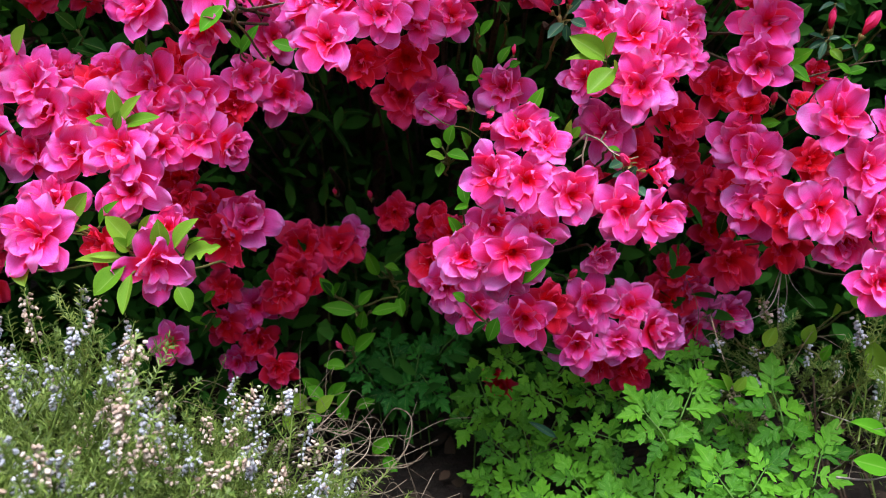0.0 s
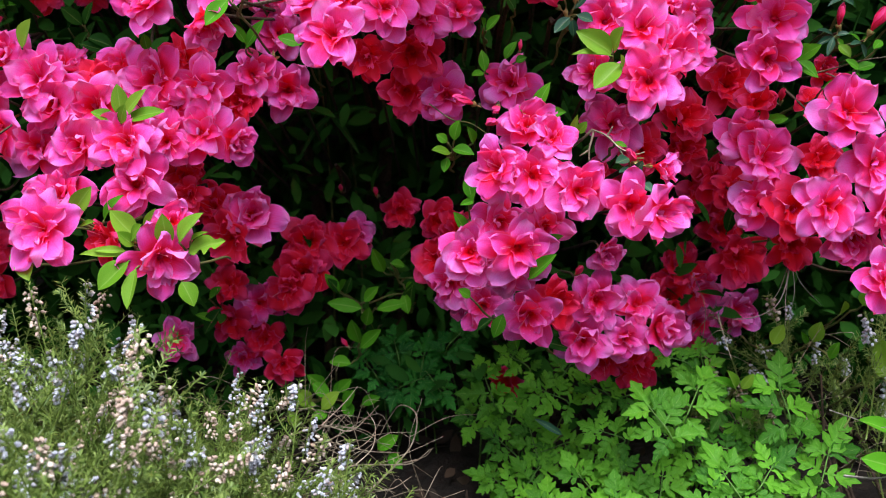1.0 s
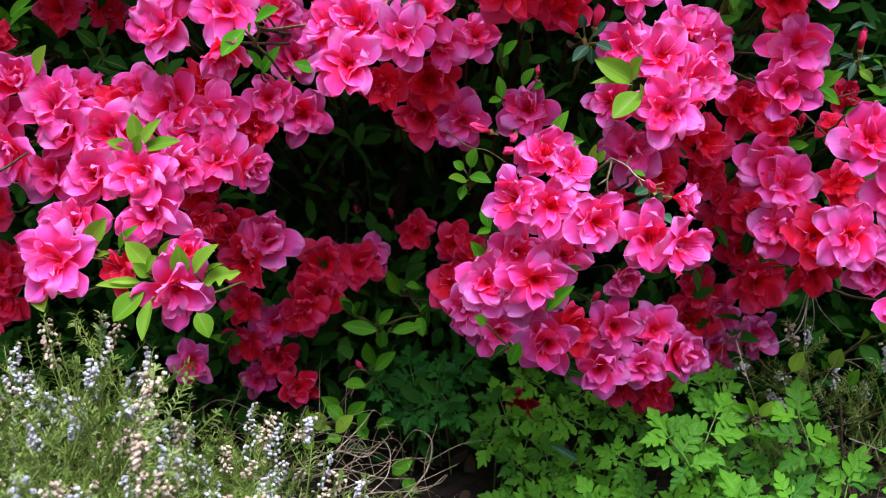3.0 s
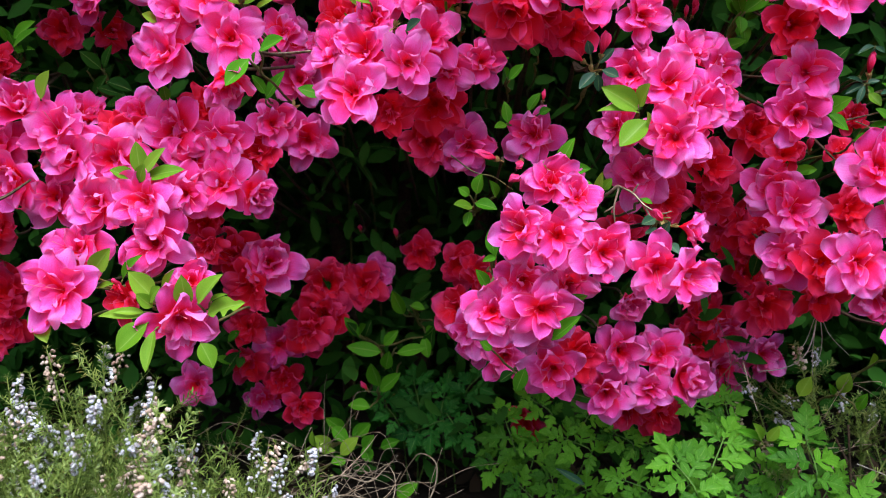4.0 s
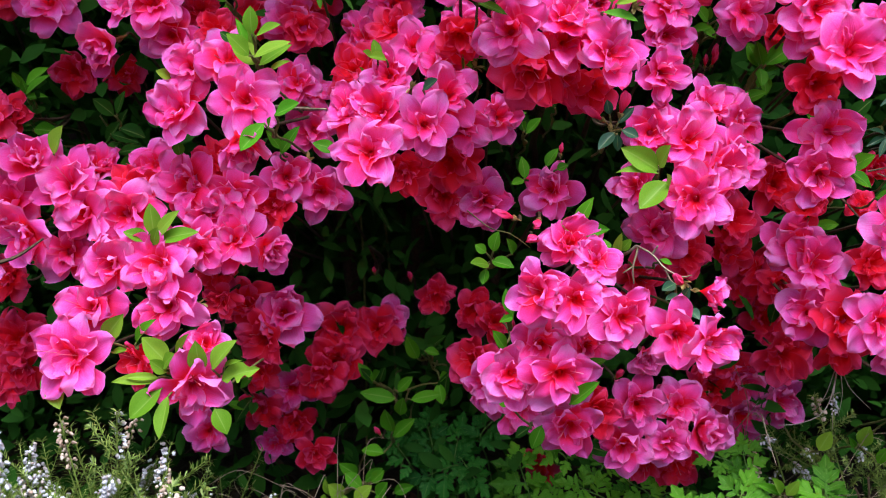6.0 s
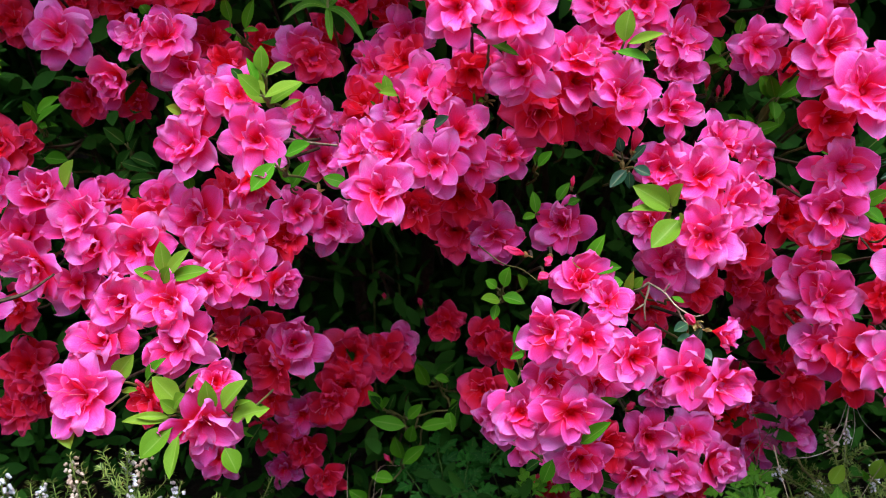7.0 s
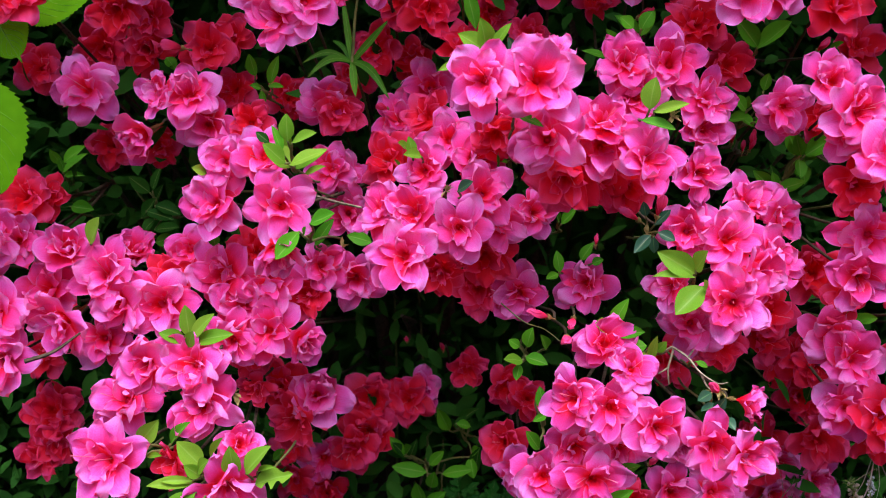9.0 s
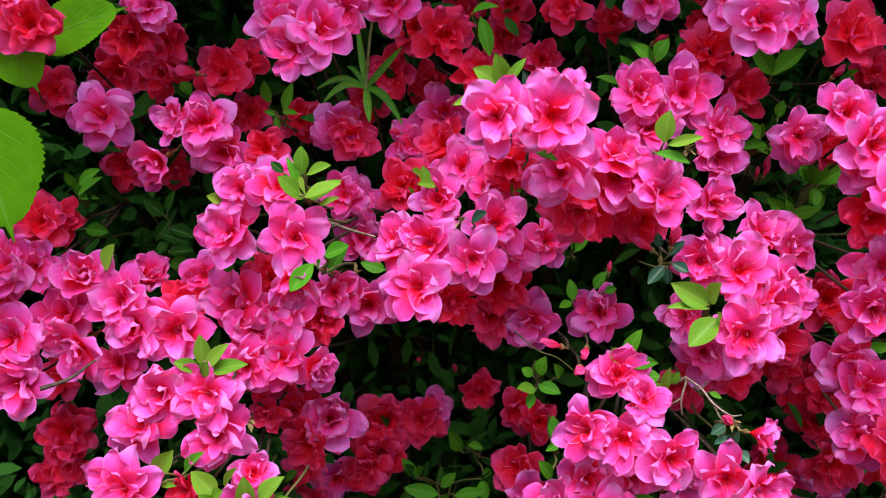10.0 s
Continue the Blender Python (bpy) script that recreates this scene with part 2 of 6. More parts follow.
def blossom_kit(form, seed):
    """The meshes of one blossom: its tube with calyx, its petals, its stamens."""
    rng = random.Random(seed * 31 + form)
    hue = SHADE_CRIMSON if form == 4 else PETAL
    petals = []
    turn = rng.uniform(0, 6.3)
    outer1, inner1, core1 = {0: (88, 66, 46), 1: (78, 57, 42), 2: (46, 34, 26), 4: (74, 54, 40)}[form]
    for k in range(5):
        petals.append(petal_form(rng, turn + k * 1.2566 + rng.uniform(-0.12, 0.12), rng.uniform(0.55, 0.68), rng.uniform(0.18, 0.24), 34,
                                 outer1 + rng.uniform(-24, 24), rng.uniform(-0.34, 0.16), rng.uniform(0.03, 0.065), mat=hue))
    for k in range(6):
        petals.append(petal_form(rng, turn + (k + 0.5) * 1.05 + rng.uniform(-0.22, 0.22), rng.uniform(0.46, 0.63), rng.uniform(0.14, 0.20), 22,
                                 inner1 + rng.uniform(-26, 32), rng.uniform(-0.22, 0.34), rng.uniform(0.03, 0.075), -0.11, hue))
    for k in range(rng.choice((4, 5, 5, 6))):
        petals.append(petal_form(rng, turn + k * 1.3 + rng.uniform(-0.5, 0.5), rng.uniform(0.30, 0.48), rng.uniform(0.075, 0.13), 12,
                                 core1 + rng.uniform(-26, 22), rng.uniform(0.0, 0.45), 0.035, -0.09, hue))
    throat = Soup()
    throat.tube([(0, 0, -0.2), (0, 0, -0.13), (0, 0, -0.05), (0, 0, -0.015)], [0.012, 0.05, 0.06, 0.004], 8, False)
    throat.uv = [(a, b * 0.3) for a, b in throat.uv]
    petals.append(throat.mesh("throat", hue))
    tube = Soup()
    tube.tube([(0, 0, -0.46), (0, 0, -0.34), (0, 0, -0.26), (0, 0, -0.2)], [0.018, 0.022, 0.035, 0.03], 8)
    for k in range(5):
        a = k * 1.2566 + turn
        d, s = Vector((math.cos(a), math.sin(a), 0)), Vector((-math.sin(a), math.cos(a), 0))
        tube.grid([[d * 0.03 + Vector((0, 0, -0.36)) - s * 0.02, d * 0.03 + Vector((0, 0, -0.36)) + s * 0.02],
                   [d * 0.06 + Vector((0, 0, -0.29)) - s * 0.018, d * 0.06 + Vector((0, 0, -0.29)) + s * 0.018],
                   [d * 0.085 + Vector((0, 0, -0.23)) - s * 0.002, d * 0.085 + Vector((0, 0, -0.23)) + s * 0.002]])
    hairs = []
    for k in range(2):
        hair = Soup()
        a, lean = rng.uniform(0, 6.3), rng.uniform(0.05, 0.2)
        d = Vector((math.cos(a), math.sin(a), 0))
        path = [d * 0.01 + Vector((0, 0, -0.2)), d * lean * 0.5 + Vector((0, 0, 0.0)), d * lean * 1.6 + Vector((0, 0, rng.uniform(0.2, 0.44)))]
        hair.tube(curve_path(path, 3), [0.0045] * 6 + [0.008], 4)
        hairs.append(hair.mesh("stamen", HAIR))
    return tube.mesh("tube", CALYX), petals, hairs


def bud_kit(seed):
    """A closed bud, or one that begins to unfold: petals rolled round each other."""
    rng = random.Random(seed)
    petals = []
    for k in range(4):
        p = petal_form(rng, k * 1.57 + rng.uniform(-0.2, 0.2), rng.uniform(1.05, 1.25), rng.uniform(0.20, 0.26), 22, -12 + rng.uniform(-5, 6), 0.9, 0.02)
        p.materials.clear()
        p.materials.append(BUD)
        petals.append(p)
    tube = Soup()
    tube.tube([(0, 0, -0.6), (0, 0, -0.36), (0, 0, -0.24), (0, 0, -0.1)], [0.03, 0.04, 0.13, 0.17], 8)
    return tube.mesh("tube", CALYX), petals, []


KITS = {form: [blossom_kit(form, s) for s in range(10)] for form in (0, 1, 2, 4)}
KITS[3] = [bud_kit(s) for s in range(3)]
SHRUB = thing("azalea_shrub", (0.0, 1.15, 0.0), "dense evergreen azalea shrub covered in double bright pink blossoms", "shrub")
SHIFT = Matrix.Translation((0.0, -1.15, 0.0))
CHOICE = random.Random(11)


def blossom(x, y, z, width, aside, up, form):
    rng = CHOICE
    width *= (0.93, 0.98, 1.02, 0.85, 0.96)[form] * rng.uniform(0.95, 1.06)
    depth = math.sqrt(max(0.05, 1 - min(0.95, aside * aside + up * up)))
    n = (RIGHT * (aside + rng.uniform(-0.2, 0.2)) + UP * (up + rng.uniform(-0.16, 0.2)) + TOWARD * depth).normalized()
    a = n.cross(Vector((0.1, 0.3, 0.95))).normalized()
    m = basis(Vector((x, y, z)) - n * width * 0.06, a, n.cross(a), n)
    m = m @ Matrix.Rotation(rng.uniform(0, 6.3), 4, "Z") @ Matrix.Diagonal((width, width * rng.uniform(0.94, 1.04), width, 1))
    tube, petals, hairs = rng.choice(KITS[form])
    ob = put("bud" if form == 3 else "blossom", tube, SHRUB, SHIFT @ m, {3: "closed crimson azalea bud", 4: "half-open blossom, its crimson deepened to carry shade"}.get(form, ""))
    for p in petals:
        put(p.name.split(".")[0], p, ob)
    for h in hairs:
        put("stamen", h, ob)
    return Vector((x, y, z)) - n * width * (0.6 if form == 3 else 0.46)


def limb(soup, start, stop, r0, r1, rng, sag=0.02, steps=5):
    start, stop = Vector(start), Vector(stop)
    mid = [start.lerp(stop, k / 3) + Vector((rng.uniform(-1, 1), rng.uniform(-1, 1), rng.uniform(-1, 1))) * sag for k in (1, 2)]
    path = curve_path([start, *mid, stop], steps)
    soup.tube(path, [r0 + (r1 - r0) * k / (len(path) - 1) for k in range(len(path))], 6)


def bough(rows):
    """Blossoms that share one twig, with their stalks and the branch that bears them."""
    rng = random.Random(len(rows) + int(abs(rows[0][0]) * 1000))
    feet = [blossom(*r) for r in rows]
    soup = Soup()
    hub = sum(feet, Vector()) / len(feet) + Vector((0, 0.13, -0.02))
    for f in feet:
        root = hub if abs(f.x - hub.x) + abs(f.z - hub.z) < 0.055 else Vector((f.x * 1.05, max(1.2, f.y + 0.14), f.z * 0.72))
        path = curve_path([root, root.lerp(f, 0.5) + Vector((0, 0.03, -0.006)), f + Vector((0, 0.035, -0.004)), f], 4)
        soup.tube(path, [0.0016 - 0.0007 * k / len(path) for k in range(len(path))], 5)
    limb(soup, (hub.x * 1.05, max(1.26, hub.y + 0.12), 0.01 + hub.z * 0.68), hub, 0.005, 0.0016, rng, 0.012, 6)
    put("branch", soup.mesh("branch", BARK), SHRUB, SHIFT)


# ---- leaves ----
def leaf_form(mat, seed, nu=9, nv=5, shape=1.0, bites=()):
    """A pointed oval leaf, 1 long and 1 wide, along +y with its face to +z."""
    rng = random.Random(seed)
    arch, fold, twist = rng.uniform(-0.34, 0.14), rng.uniform(0.14, 0.44), rng.uniform(-0.5, 0.5)
    rows = []
    for i in range(nu):
        s = i / (nu - 1)
        w = 0.5 * max(0.02 if i in (0, nu - 1) else 0.0, math.sin(math.pi * s ** (0.95 * shape)) ** 0.8)
        row = []
        for j in range(nv):
            v = 2 * j / (nv - 1) - 1
            gone = sum(depth * max(0.0, 1 - ((s - at) / 0.11) ** 2) for at, depth, flank in bites if flank * v > 0)
            v *= 1 - gone
            q = twist * s * v
            row.append(Vector((w * v, s + 0.0, arch * s * s + fold * abs(v) * w + q * w * 0.6 + 0.012 * math.sin(9 * s + 3 * v + seed))))
        rows.append(row)
    soup = Soup()
    soup.grid(rows)
    return soup.mesh("leaf", mat)


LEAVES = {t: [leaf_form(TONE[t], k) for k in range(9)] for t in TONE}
# young leaves that insects have bitten
LEAVES["b"] = [leaf_form(TONE["y"], 3, 25, 7, bites=((0.34, 0.8, 1), (0.62, 0.65, 1), (0.80, 0.5, -1)))]


def leaf_pose(foot, tip, width, lift):
    foot, tip = Vector(foot), Vector(tip)
    y = tip - foot
    length = y.length
    y.normalize()
    z = (TOWARD * 0.8 + UP * 0.5 + lift)
    x = y.cross(z).normalized()
    z = x.cross(y)
    return basis(foot, x, y, z) @ Matrix.Diagonal((width, length, (length + width) * 0.5, 1))


def shoot(rows, host=None, shift=SHIFT):
    """Leaves that spring from one twig."""
    rng = random.Random(int(abs(rows[0][0]) * 1000) + len(rows))
    host = host or SHRUB
    feet = []
    for ax, ay, az, bx, by, bz, w, tone in rows:
        lift = Vector((rng.uniform(-0.3, 0.3), 0, rng.uniform(-0.3, 0.15)))
        foot, tip = Vector((ax, ay, az)), Vector((bx, by + rng.uniform(-0.006, 0.006), bz))
        put("leaf", rng.choice(LEAVES[tone]), host, shift @ leaf_pose(foot, tip.lerp(foot, -0.06), w * (1.14 if tone in "yb" else 0.94), lift))
        feet.append(foot)
    while feet:
        near = [g for g in feet if (g - feet[0]).length < 0.04]
        feet = [g for g in feet if g not in near]
        hub = sum(near, Vector()) / len(near) + Vector((0, 0.025, -0.012))
        soup = Soup()
        for f in near:
            limb(soup, hub, f, 0.0011, 0.0007, rng, 0.002, 3)
        limb(soup, (hub.x * 1.04, hub.y + 0.15, max(0.0, hub.z - (0.03 if host is SHRUB else 0.08))), hub, 0.0010, 0.0009, rng, 0.003, 4)
        put("twig", soup.mesh("twig", GREENSTEM), host, shift)


# form 4: mostly recessed blossoms, petals reddened for shade
# blossoms by bough: x, y, z, width, turn to the side, turn up, form
bough([(-0.404, 0.898, 0.267, 0.057, 0.1, 0.1, 4), (-0.400, 0.890, 0.241, 0.047, 0, -0.3, 4), (-0.414, 0.890, 0.229, 0.048, 0, -0.2, 4)])
bough([(-0.352, 0.795, 0.404, 0.049, -0.2, 0, 1), (-0.398, 0.880, 0.324, 0.045, 0, 0, 4), (-0.387, 0.780, 0.389, 0.053, -0.1, 0, 1), (-0.386, 0.780, 0.354, 0.052, 0.1, -0.3, 1), (-0.414, 0.820, 0.408, 0.045, 0, 0, 1)])
bough([(-0.371, 0.990, 0.488, 0.049, 0, 0, 4), (-0.382, 0.870, 0.461, 0.039, 0, 0, 4), (-0.392, 0.855, 0.462, 0.051, 0.1, 0, 4), (-0.424, 0.970, 0.558, 0.045, 0, 0, 4), (-0.396, 0.800, 0.440, 0.050, -0.1, 0.1, 1), (-0.375, 0.800, 0.440, 0.043, 0.1, 0.1, 1)])
bough([(-0.342, 0.755, 0.617, 0.047, 0, 0.1, 4), (-0.361, 0.760, 0.628, 0.041, -0.2, 0, 1), (-0.347, 0.920, 0.577, 0.047, 0, -0.4, 4), (-0.467, 0.980, 0.597, 0.049, 0, 0, 4)])
bough([(-0.244, 0.910, 0.178, 0.044, 0.1, -0.2, 1), (-0.202, 0.938, 0.223, 0.041, 0, 0, 4), (-0.180, 0.970, 0.198, 0.049, 0.2, 0.1, 0), (-0.206, 0.950, 0.186, 0.042, 0, -0.3, 4), (-0.198, 0.970, 0.142, 0.034, 0, -0.3, 1)])
bough([(-0.306, 0.788, 0.418, 0.051, 0, 0.1, 1), (-0.339, 0.780, 0.383, 0.055, -0.3, -0.3, 1), (-0.312, 0.792, 0.367, 0.052, 0.1, -0.1, 0), (-0.263, 0.782, 0.398, 0.050, 0.2, 0.1, 1), (-0.293, 0.783, 0.398, 0.047, -0.1, -0.2, 1), (-0.259, 0.796, 0.411, 0.047, 0.1, 0.2, 4), (-0.221, 0.797, 0.417, 0.050, -0.35, -0.1, 1), (-0.186, 0.799, 0.409, 0.046, 0.2, -0.1, 1), (-0.206, 0.794, 0.397, 0.049, 0.1, 0.1, 1), (-0.185, 0.787, 0.379, 0.047, 0.1, 0, 0), (-0.210, 0.779, 0.373, 0.044, 0, 0.1, 1), (-0.215, 0.700, 0.380, 0.046, 0.1, -0.1, 0)])
bough([(-0.249, 0.707, 0.377, 0.048, 0, -0.2, 1), (-0.210, 0.699, 0.352, 0.046, 0.2, -0.2, 1), (-0.280, 0.747, 0.337, 0.049, -0.1, 0.2, 1), (-0.263, 0.664, 0.327, 0.054, -0.2, 0.1, 0), (-0.189, 0.675, 0.306, 0.048, 0.3, -0.3, 1), (-0.187, 0.699, 0.326, 0.032, 0.1, 0.5, 2), (-0.229, 0.691, 0.315, 0.033, -0.4, 0.1, 4), (-0.194, 0.859, 0.309, 0.044, 0, 0.1, 4), (-0.198, 0.793, 0.331, 0.030, -0.3, -0.4, 4), (-0.214, 0.850, 0.337, 0.037, 0, -0.3, 4)])
bough([(-0.285, 0.820, 0.517, 0.046, -0.5, -0.4, 2), (-0.209, 0.778, 0.504, 0.045, 0.1, 0.1, 0), (-0.217, 0.772, 0.475, 0.048, -0.1, 0, 0), (-0.335, 0.793, 0.436, 0.042, 0.2, 0.3, 2), (-0.302, 0.839, 0.424, 0.041, 0.3, 0.5, 2), (-0.255, 0.834, 0.427, 0.040, 0.1, 0.2, 1), (-0.199, 0.815, 0.432, 0.045, 0.1, 0.3, 4), (-0.327, 0.990, 0.488, 0.043, 0, 0, 4), (-0.331, 0.840, 0.549, 0.053, 0, 0, 0), (-0.267, 0.817, 0.548, 0.040, -0.4, 0.1, 1), (-0.245, 0.817, 0.548, 0.049, 0.2, 0, 0), (-0.236, 0.830, 0.524, 0.045, 0.1, -0.4, 1)])
bough([(-0.241, 0.930, 0.544, 0.038, 0, 0, 4), (-0.198, 0.940, 0.537, 0.043, 0.1, 0.1, 4), (-0.201, 0.820, 0.527, 0.036, 0.1, 0.2, 4)])
bough([(-0.304, 0.840, 0.608, 0.046, 0.1, -0.3, 4), (-0.290, 0.870, 0.603, 0.045, 0, 0, 4), (-0.309, 0.920, 0.577, 0.046, 0, -0.1, 4), (-0.249, 0.885, 0.579, 0.048, 0.1, 0.2, 4), (-0.234, 0.900, 0.588, 0.039, 0.2, 0.1, 4), (-0.269, 0.870, 0.580, 0.018, -0.8, 0, 3), (-0.189, 0.820, 0.621, 0.043, -0.1, 0.1, 1), (-0.286, 0.830, 0.631, 0.041, 0.1, 0, 1)])
bough([(-0.136, 0.961, 0.230, 0.055, -0.1, -0.2, 4), (-0.132, 0.971, 0.256, 0.055, 0.1, 0.1, 4), (-0.101, 0.983, 0.253, 0.047, 0.1, 0.2, 4), (-0.150, 0.953, 0.215, 0.049, -0.1, -0.3, 4), (-0.177, 0.969, 0.162, 0.045, 0.1, 0, 4), (-0.157, 0.950, 0.142, 0.038, 0.3, -0.4, 4), (-0.091, 0.998, 0.258, 0.043, 0.3, 0.2, 1), (-0.096, 0.950, 0.162, 0.012, -0.3, 0.8, 3)])
bough([(-0.162, 0.815, 0.398, 0.041, 0.1, 0, 4), (-0.159, 0.783, 0.372, 0.036, 0.6, -0.2, 2), (-0.163, 0.853, 0.304, 0.051, 0.3, 0, 2), (-0.178, 0.841, 0.287, 0.045, -0.1, -0.3, 4), (-0.127, 0.833, 0.407, 0.045, 0.1, -0.2, 1), (-0.052, 0.825, 0.403, 0.018, 0.1, 0, 3), (-0.032, 0.812, 0.408, 0.044, 0, -0.3, 4), (-0.045, 0.980, 0.287, 0.042, 0.2, -0.3, 4), (-0.070, 1.000, 0.298, 0.013, 0, 0.5, 3), (-0.106, 1.020, 0.299, 0.011, 0, 0.5, 3)])
bough([(-0.155, 0.705, 0.486, 0.050, 0.1, 0, 0), (-0.180, 0.765, 0.510, 0.046, 0, 0.4, 1), (-0.157, 0.698, 0.458, 0.038, 0.2, -0.7, 2), (-0.150, 0.816, 0.421, 0.042, 0.3, 0.1, 0), (-0.147, 0.886, 0.530, 0.043, 0.2, 0.1, 4), (-0.143, 0.883, 0.479, 0.039, 0.2, 0.1, 1), (-0.138, 0.871, 0.451, 0.043, 0.1, -0.1, 1), (-0.099, 0.901, 0.524, 0.044, 0, 0.2, 1), (-0.073, 0.860, 0.530, 0.044, 0.1, 0.2, 4), (-0.055, 0.824, 0.516, 0.048, -0.1, 0.1, 0), (-0.101, 0.840, 0.498, 0.045, -0.2, 0.1, 4), (-0.035, 0.800, 0.505, 0.047, 0.2, 0.1, 1)])
bough([(-0.071, 0.790, 0.498, 0.042, 0, 0.3, 1), (-0.073, 0.738, 0.477, 0.046, -0.1, 0, 0), (-0.096, 0.745, 0.476, 0.038, -0.3, 0, 1), (-0.029, 0.770, 0.485, 0.045, 0.2, 0.2, 1), (-0.043, 0.730, 0.469, 0.045, 0.1, -0.2, 0), (-0.079, 0.724, 0.451, 0.051, 0, 0, 0), (-0.027, 0.791, 0.436, 0.048, 0.2, -0.4, 4), (-0.057, 0.747, 0.435, 0.036, 0.1, -0.4, 4), (-0.159, 0.893, 0.535, 0.049, 0, -0.1, 0), (-0.144, 0.950, 0.553, 0.036, 0, 0, 4), (-0.149, 0.860, 0.488, 0.039, 0.1, 0.1, 1), (-0.075, 0.914, 0.548, 0.049, 0.1, 0, 1)])
bough([(-0.021, 0.780, 0.525, 0.039, 0.1, -0.5, 4), (-0.109, 0.820, 0.459, 0.025, 0.2, 0, 3), (-0.111, 0.900, 0.532, 0.013, -0.6, 0, 3)])
bough([(-0.171, 0.788, 0.602, 0.047, -0.1, -0.1, 1), (-0.153, 0.788, 0.614, 0.049, 0.2, 0.1, 0), (-0.074, 0.880, 0.611, 0.052, 0.1, 0, 4), (-0.101, 0.930, 0.617, 0.046, -0.2, 0, 4), (-0.028, 0.960, 0.610, 0.043, 0.2, 0, 4), (-0.123, 0.941, 0.577, 0.045, 0, 0, 4), (-0.093, 0.960, 0.568, 0.041, 0.1, 0, 4), (-0.047, 0.870, 0.582, 0.045, 0, 0.1, 4), (-0.028, 0.672, 0.568, 0.043, -0.25, -0.1, 0), (-0.109, 0.830, 0.634, 0.043, 0, -0.3, 1), (-0.142, 0.830, 0.629, 0.039, 0, -0.3, 1), (-0.025, 0.950, 0.635, 0.043, 0, 0, 4)])
bough([(-0.065, 1.000, 0.629, 0.040, 0, 0, 4)])
bough([(0.058, 1.010, 0.106, 0.040, -0.2, -0.3, 4)])
bough([(0.127, 0.840, 0.275, 0.034, 0, -0.4, 2), (0.064, 0.790, 0.236, 0.047, 0, -0.4, 1), (0.029, 0.836, 0.231, 0.043, -0.1, -0.2, 1), (0.084, 0.810, 0.241, 0.046, 0.1, -0.1, 4), (0.122, 0.838, 0.236, 0.049, 0, -0.1, 1), (0.112, 0.836, 0.201, 0.046, -0.2, -0.3, 1), (0.134, 0.870, 0.174, 0.041, 0, -0.5, 4), (0.009, 0.930, 0.277, 0.039, 0.3, 0, 4), (-0.010, 0.863, 0.263, 0.045, -0.2, 0, 4), (0.002, 0.840, 0.250, 0.044, 0.1, -0.2, 1), (0.009, 0.860, 0.231, 0.035, 0.1, -0.4, 1), (0.106, 0.845, 0.257, 0.014, 0.1, 0.6, 3)])
bough([(-0.002, 0.807, 0.405, 0.046, 0.1, -0.3, 0), (0.046, 0.804, 0.414, 0.046, -0.2, 0, 0), (0.138, 0.737, 0.419, 0.051, -0.1, -0.3, 0), (0.126, 0.816, 0.382, 0.047, 0, -0.2, 1), (0.056, 0.698, 0.359, 0.047, 0.05, 0, 0), (0.056, 0.746, 0.387, 0.046, 0.2, 0.3, 1), (0.070, 0.705, 0.383, 0.035, 0.3, 0.2, 1), (0.033, 0.702, 0.363, 0.041, -0.4, 0.1, 1), (0.086, 0.690, 0.350, 0.046, 0.1, -0.15, 0), (0.068, 0.730, 0.318, 0.039, 0.1, -0.4, 1), (0.120, 0.685, 0.340, 0.047, 0.1, -0.1, 0), (0.139, 0.677, 0.337, 0.040, 0.6, -0.2, 1)])
bough([(0.036, 0.717, 0.324, 0.042, 0.1, 0, 1), (0.015, 0.713, 0.303, 0.045, -0.3, -0.1, 1), (0.048, 0.699, 0.308, 0.049, 0.1, -0.35, 0), (0.042, 0.740, 0.282, 0.040, 0, -0.3, 1), (-0.009, 0.946, 0.282, 0.042, 0.1, -0.1, 4), (0.015, 0.755, 0.403, 0.017, -0.8, 0.4, 3), (0.035, 0.760, 0.399, 0.016, -0.2, -0.3, 3), (0.030, 0.746, 0.390, 0.019, 0.1, -0.2, 3), (0.126, 0.710, 0.368, 0.016, -0.5, 0.4, 3), (0.131, 0.920, 0.319, 0.046, 0, -0.1, 4)])
bough([(-0.017, 0.780, 0.463, 0.042, 0.3, -0.1, 1), (0.007, 0.796, 0.468, 0.040, 0.3, 0.1, 0), (-0.015, 0.800, 0.529, 0.043, 0.1, 0.1, 1), (0.012, 0.715, 0.529, 0.045, 0, -0.2, 1), (0.025, 0.740, 0.503, 0.049, 0, -0.5, 4), (0.048, 0.740, 0.522, 0.047, 0.2, -0.2, 1), (0.078, 0.732, 0.516, 0.047, 0.2, -0.1, 0), (0.119, 0.776, 0.501, 0.042, 0.4, 0, 1), (0.069, 0.770, 0.491, 0.043, 0.1, -0.6, 4), (0.045, 0.760, 0.497, 0.044, 0.1, -0.6, 4), (0.128, 0.819, 0.526, 0.042, 0.3, -0.2, 1), (0.139, 0.772, 0.456, 0.053, 0, 0, 0)])
bough([(0.112, 0.775, 0.460, 0.042, -0.3, 0, 1), (0.102, 0.769, 0.423, 0.036, -0.4, -0.2, 1), (0.089, 0.754, 0.477, 0.017, 0.1, 0.9, 3), (0.075, 0.765, 0.471, 0.017, -0.9, 0.3, 3), (0.055, 0.830, 0.439, 0.009, 0, 0.9, 3), (0.128, 0.819, 0.548, 0.043, 0.2, 0.1, 0), (0.078, 0.815, 0.548, 0.043, 0, -0.1, 1), (0.048, 0.735, 0.538, 0.042, 0.2, 0.3, 1)])
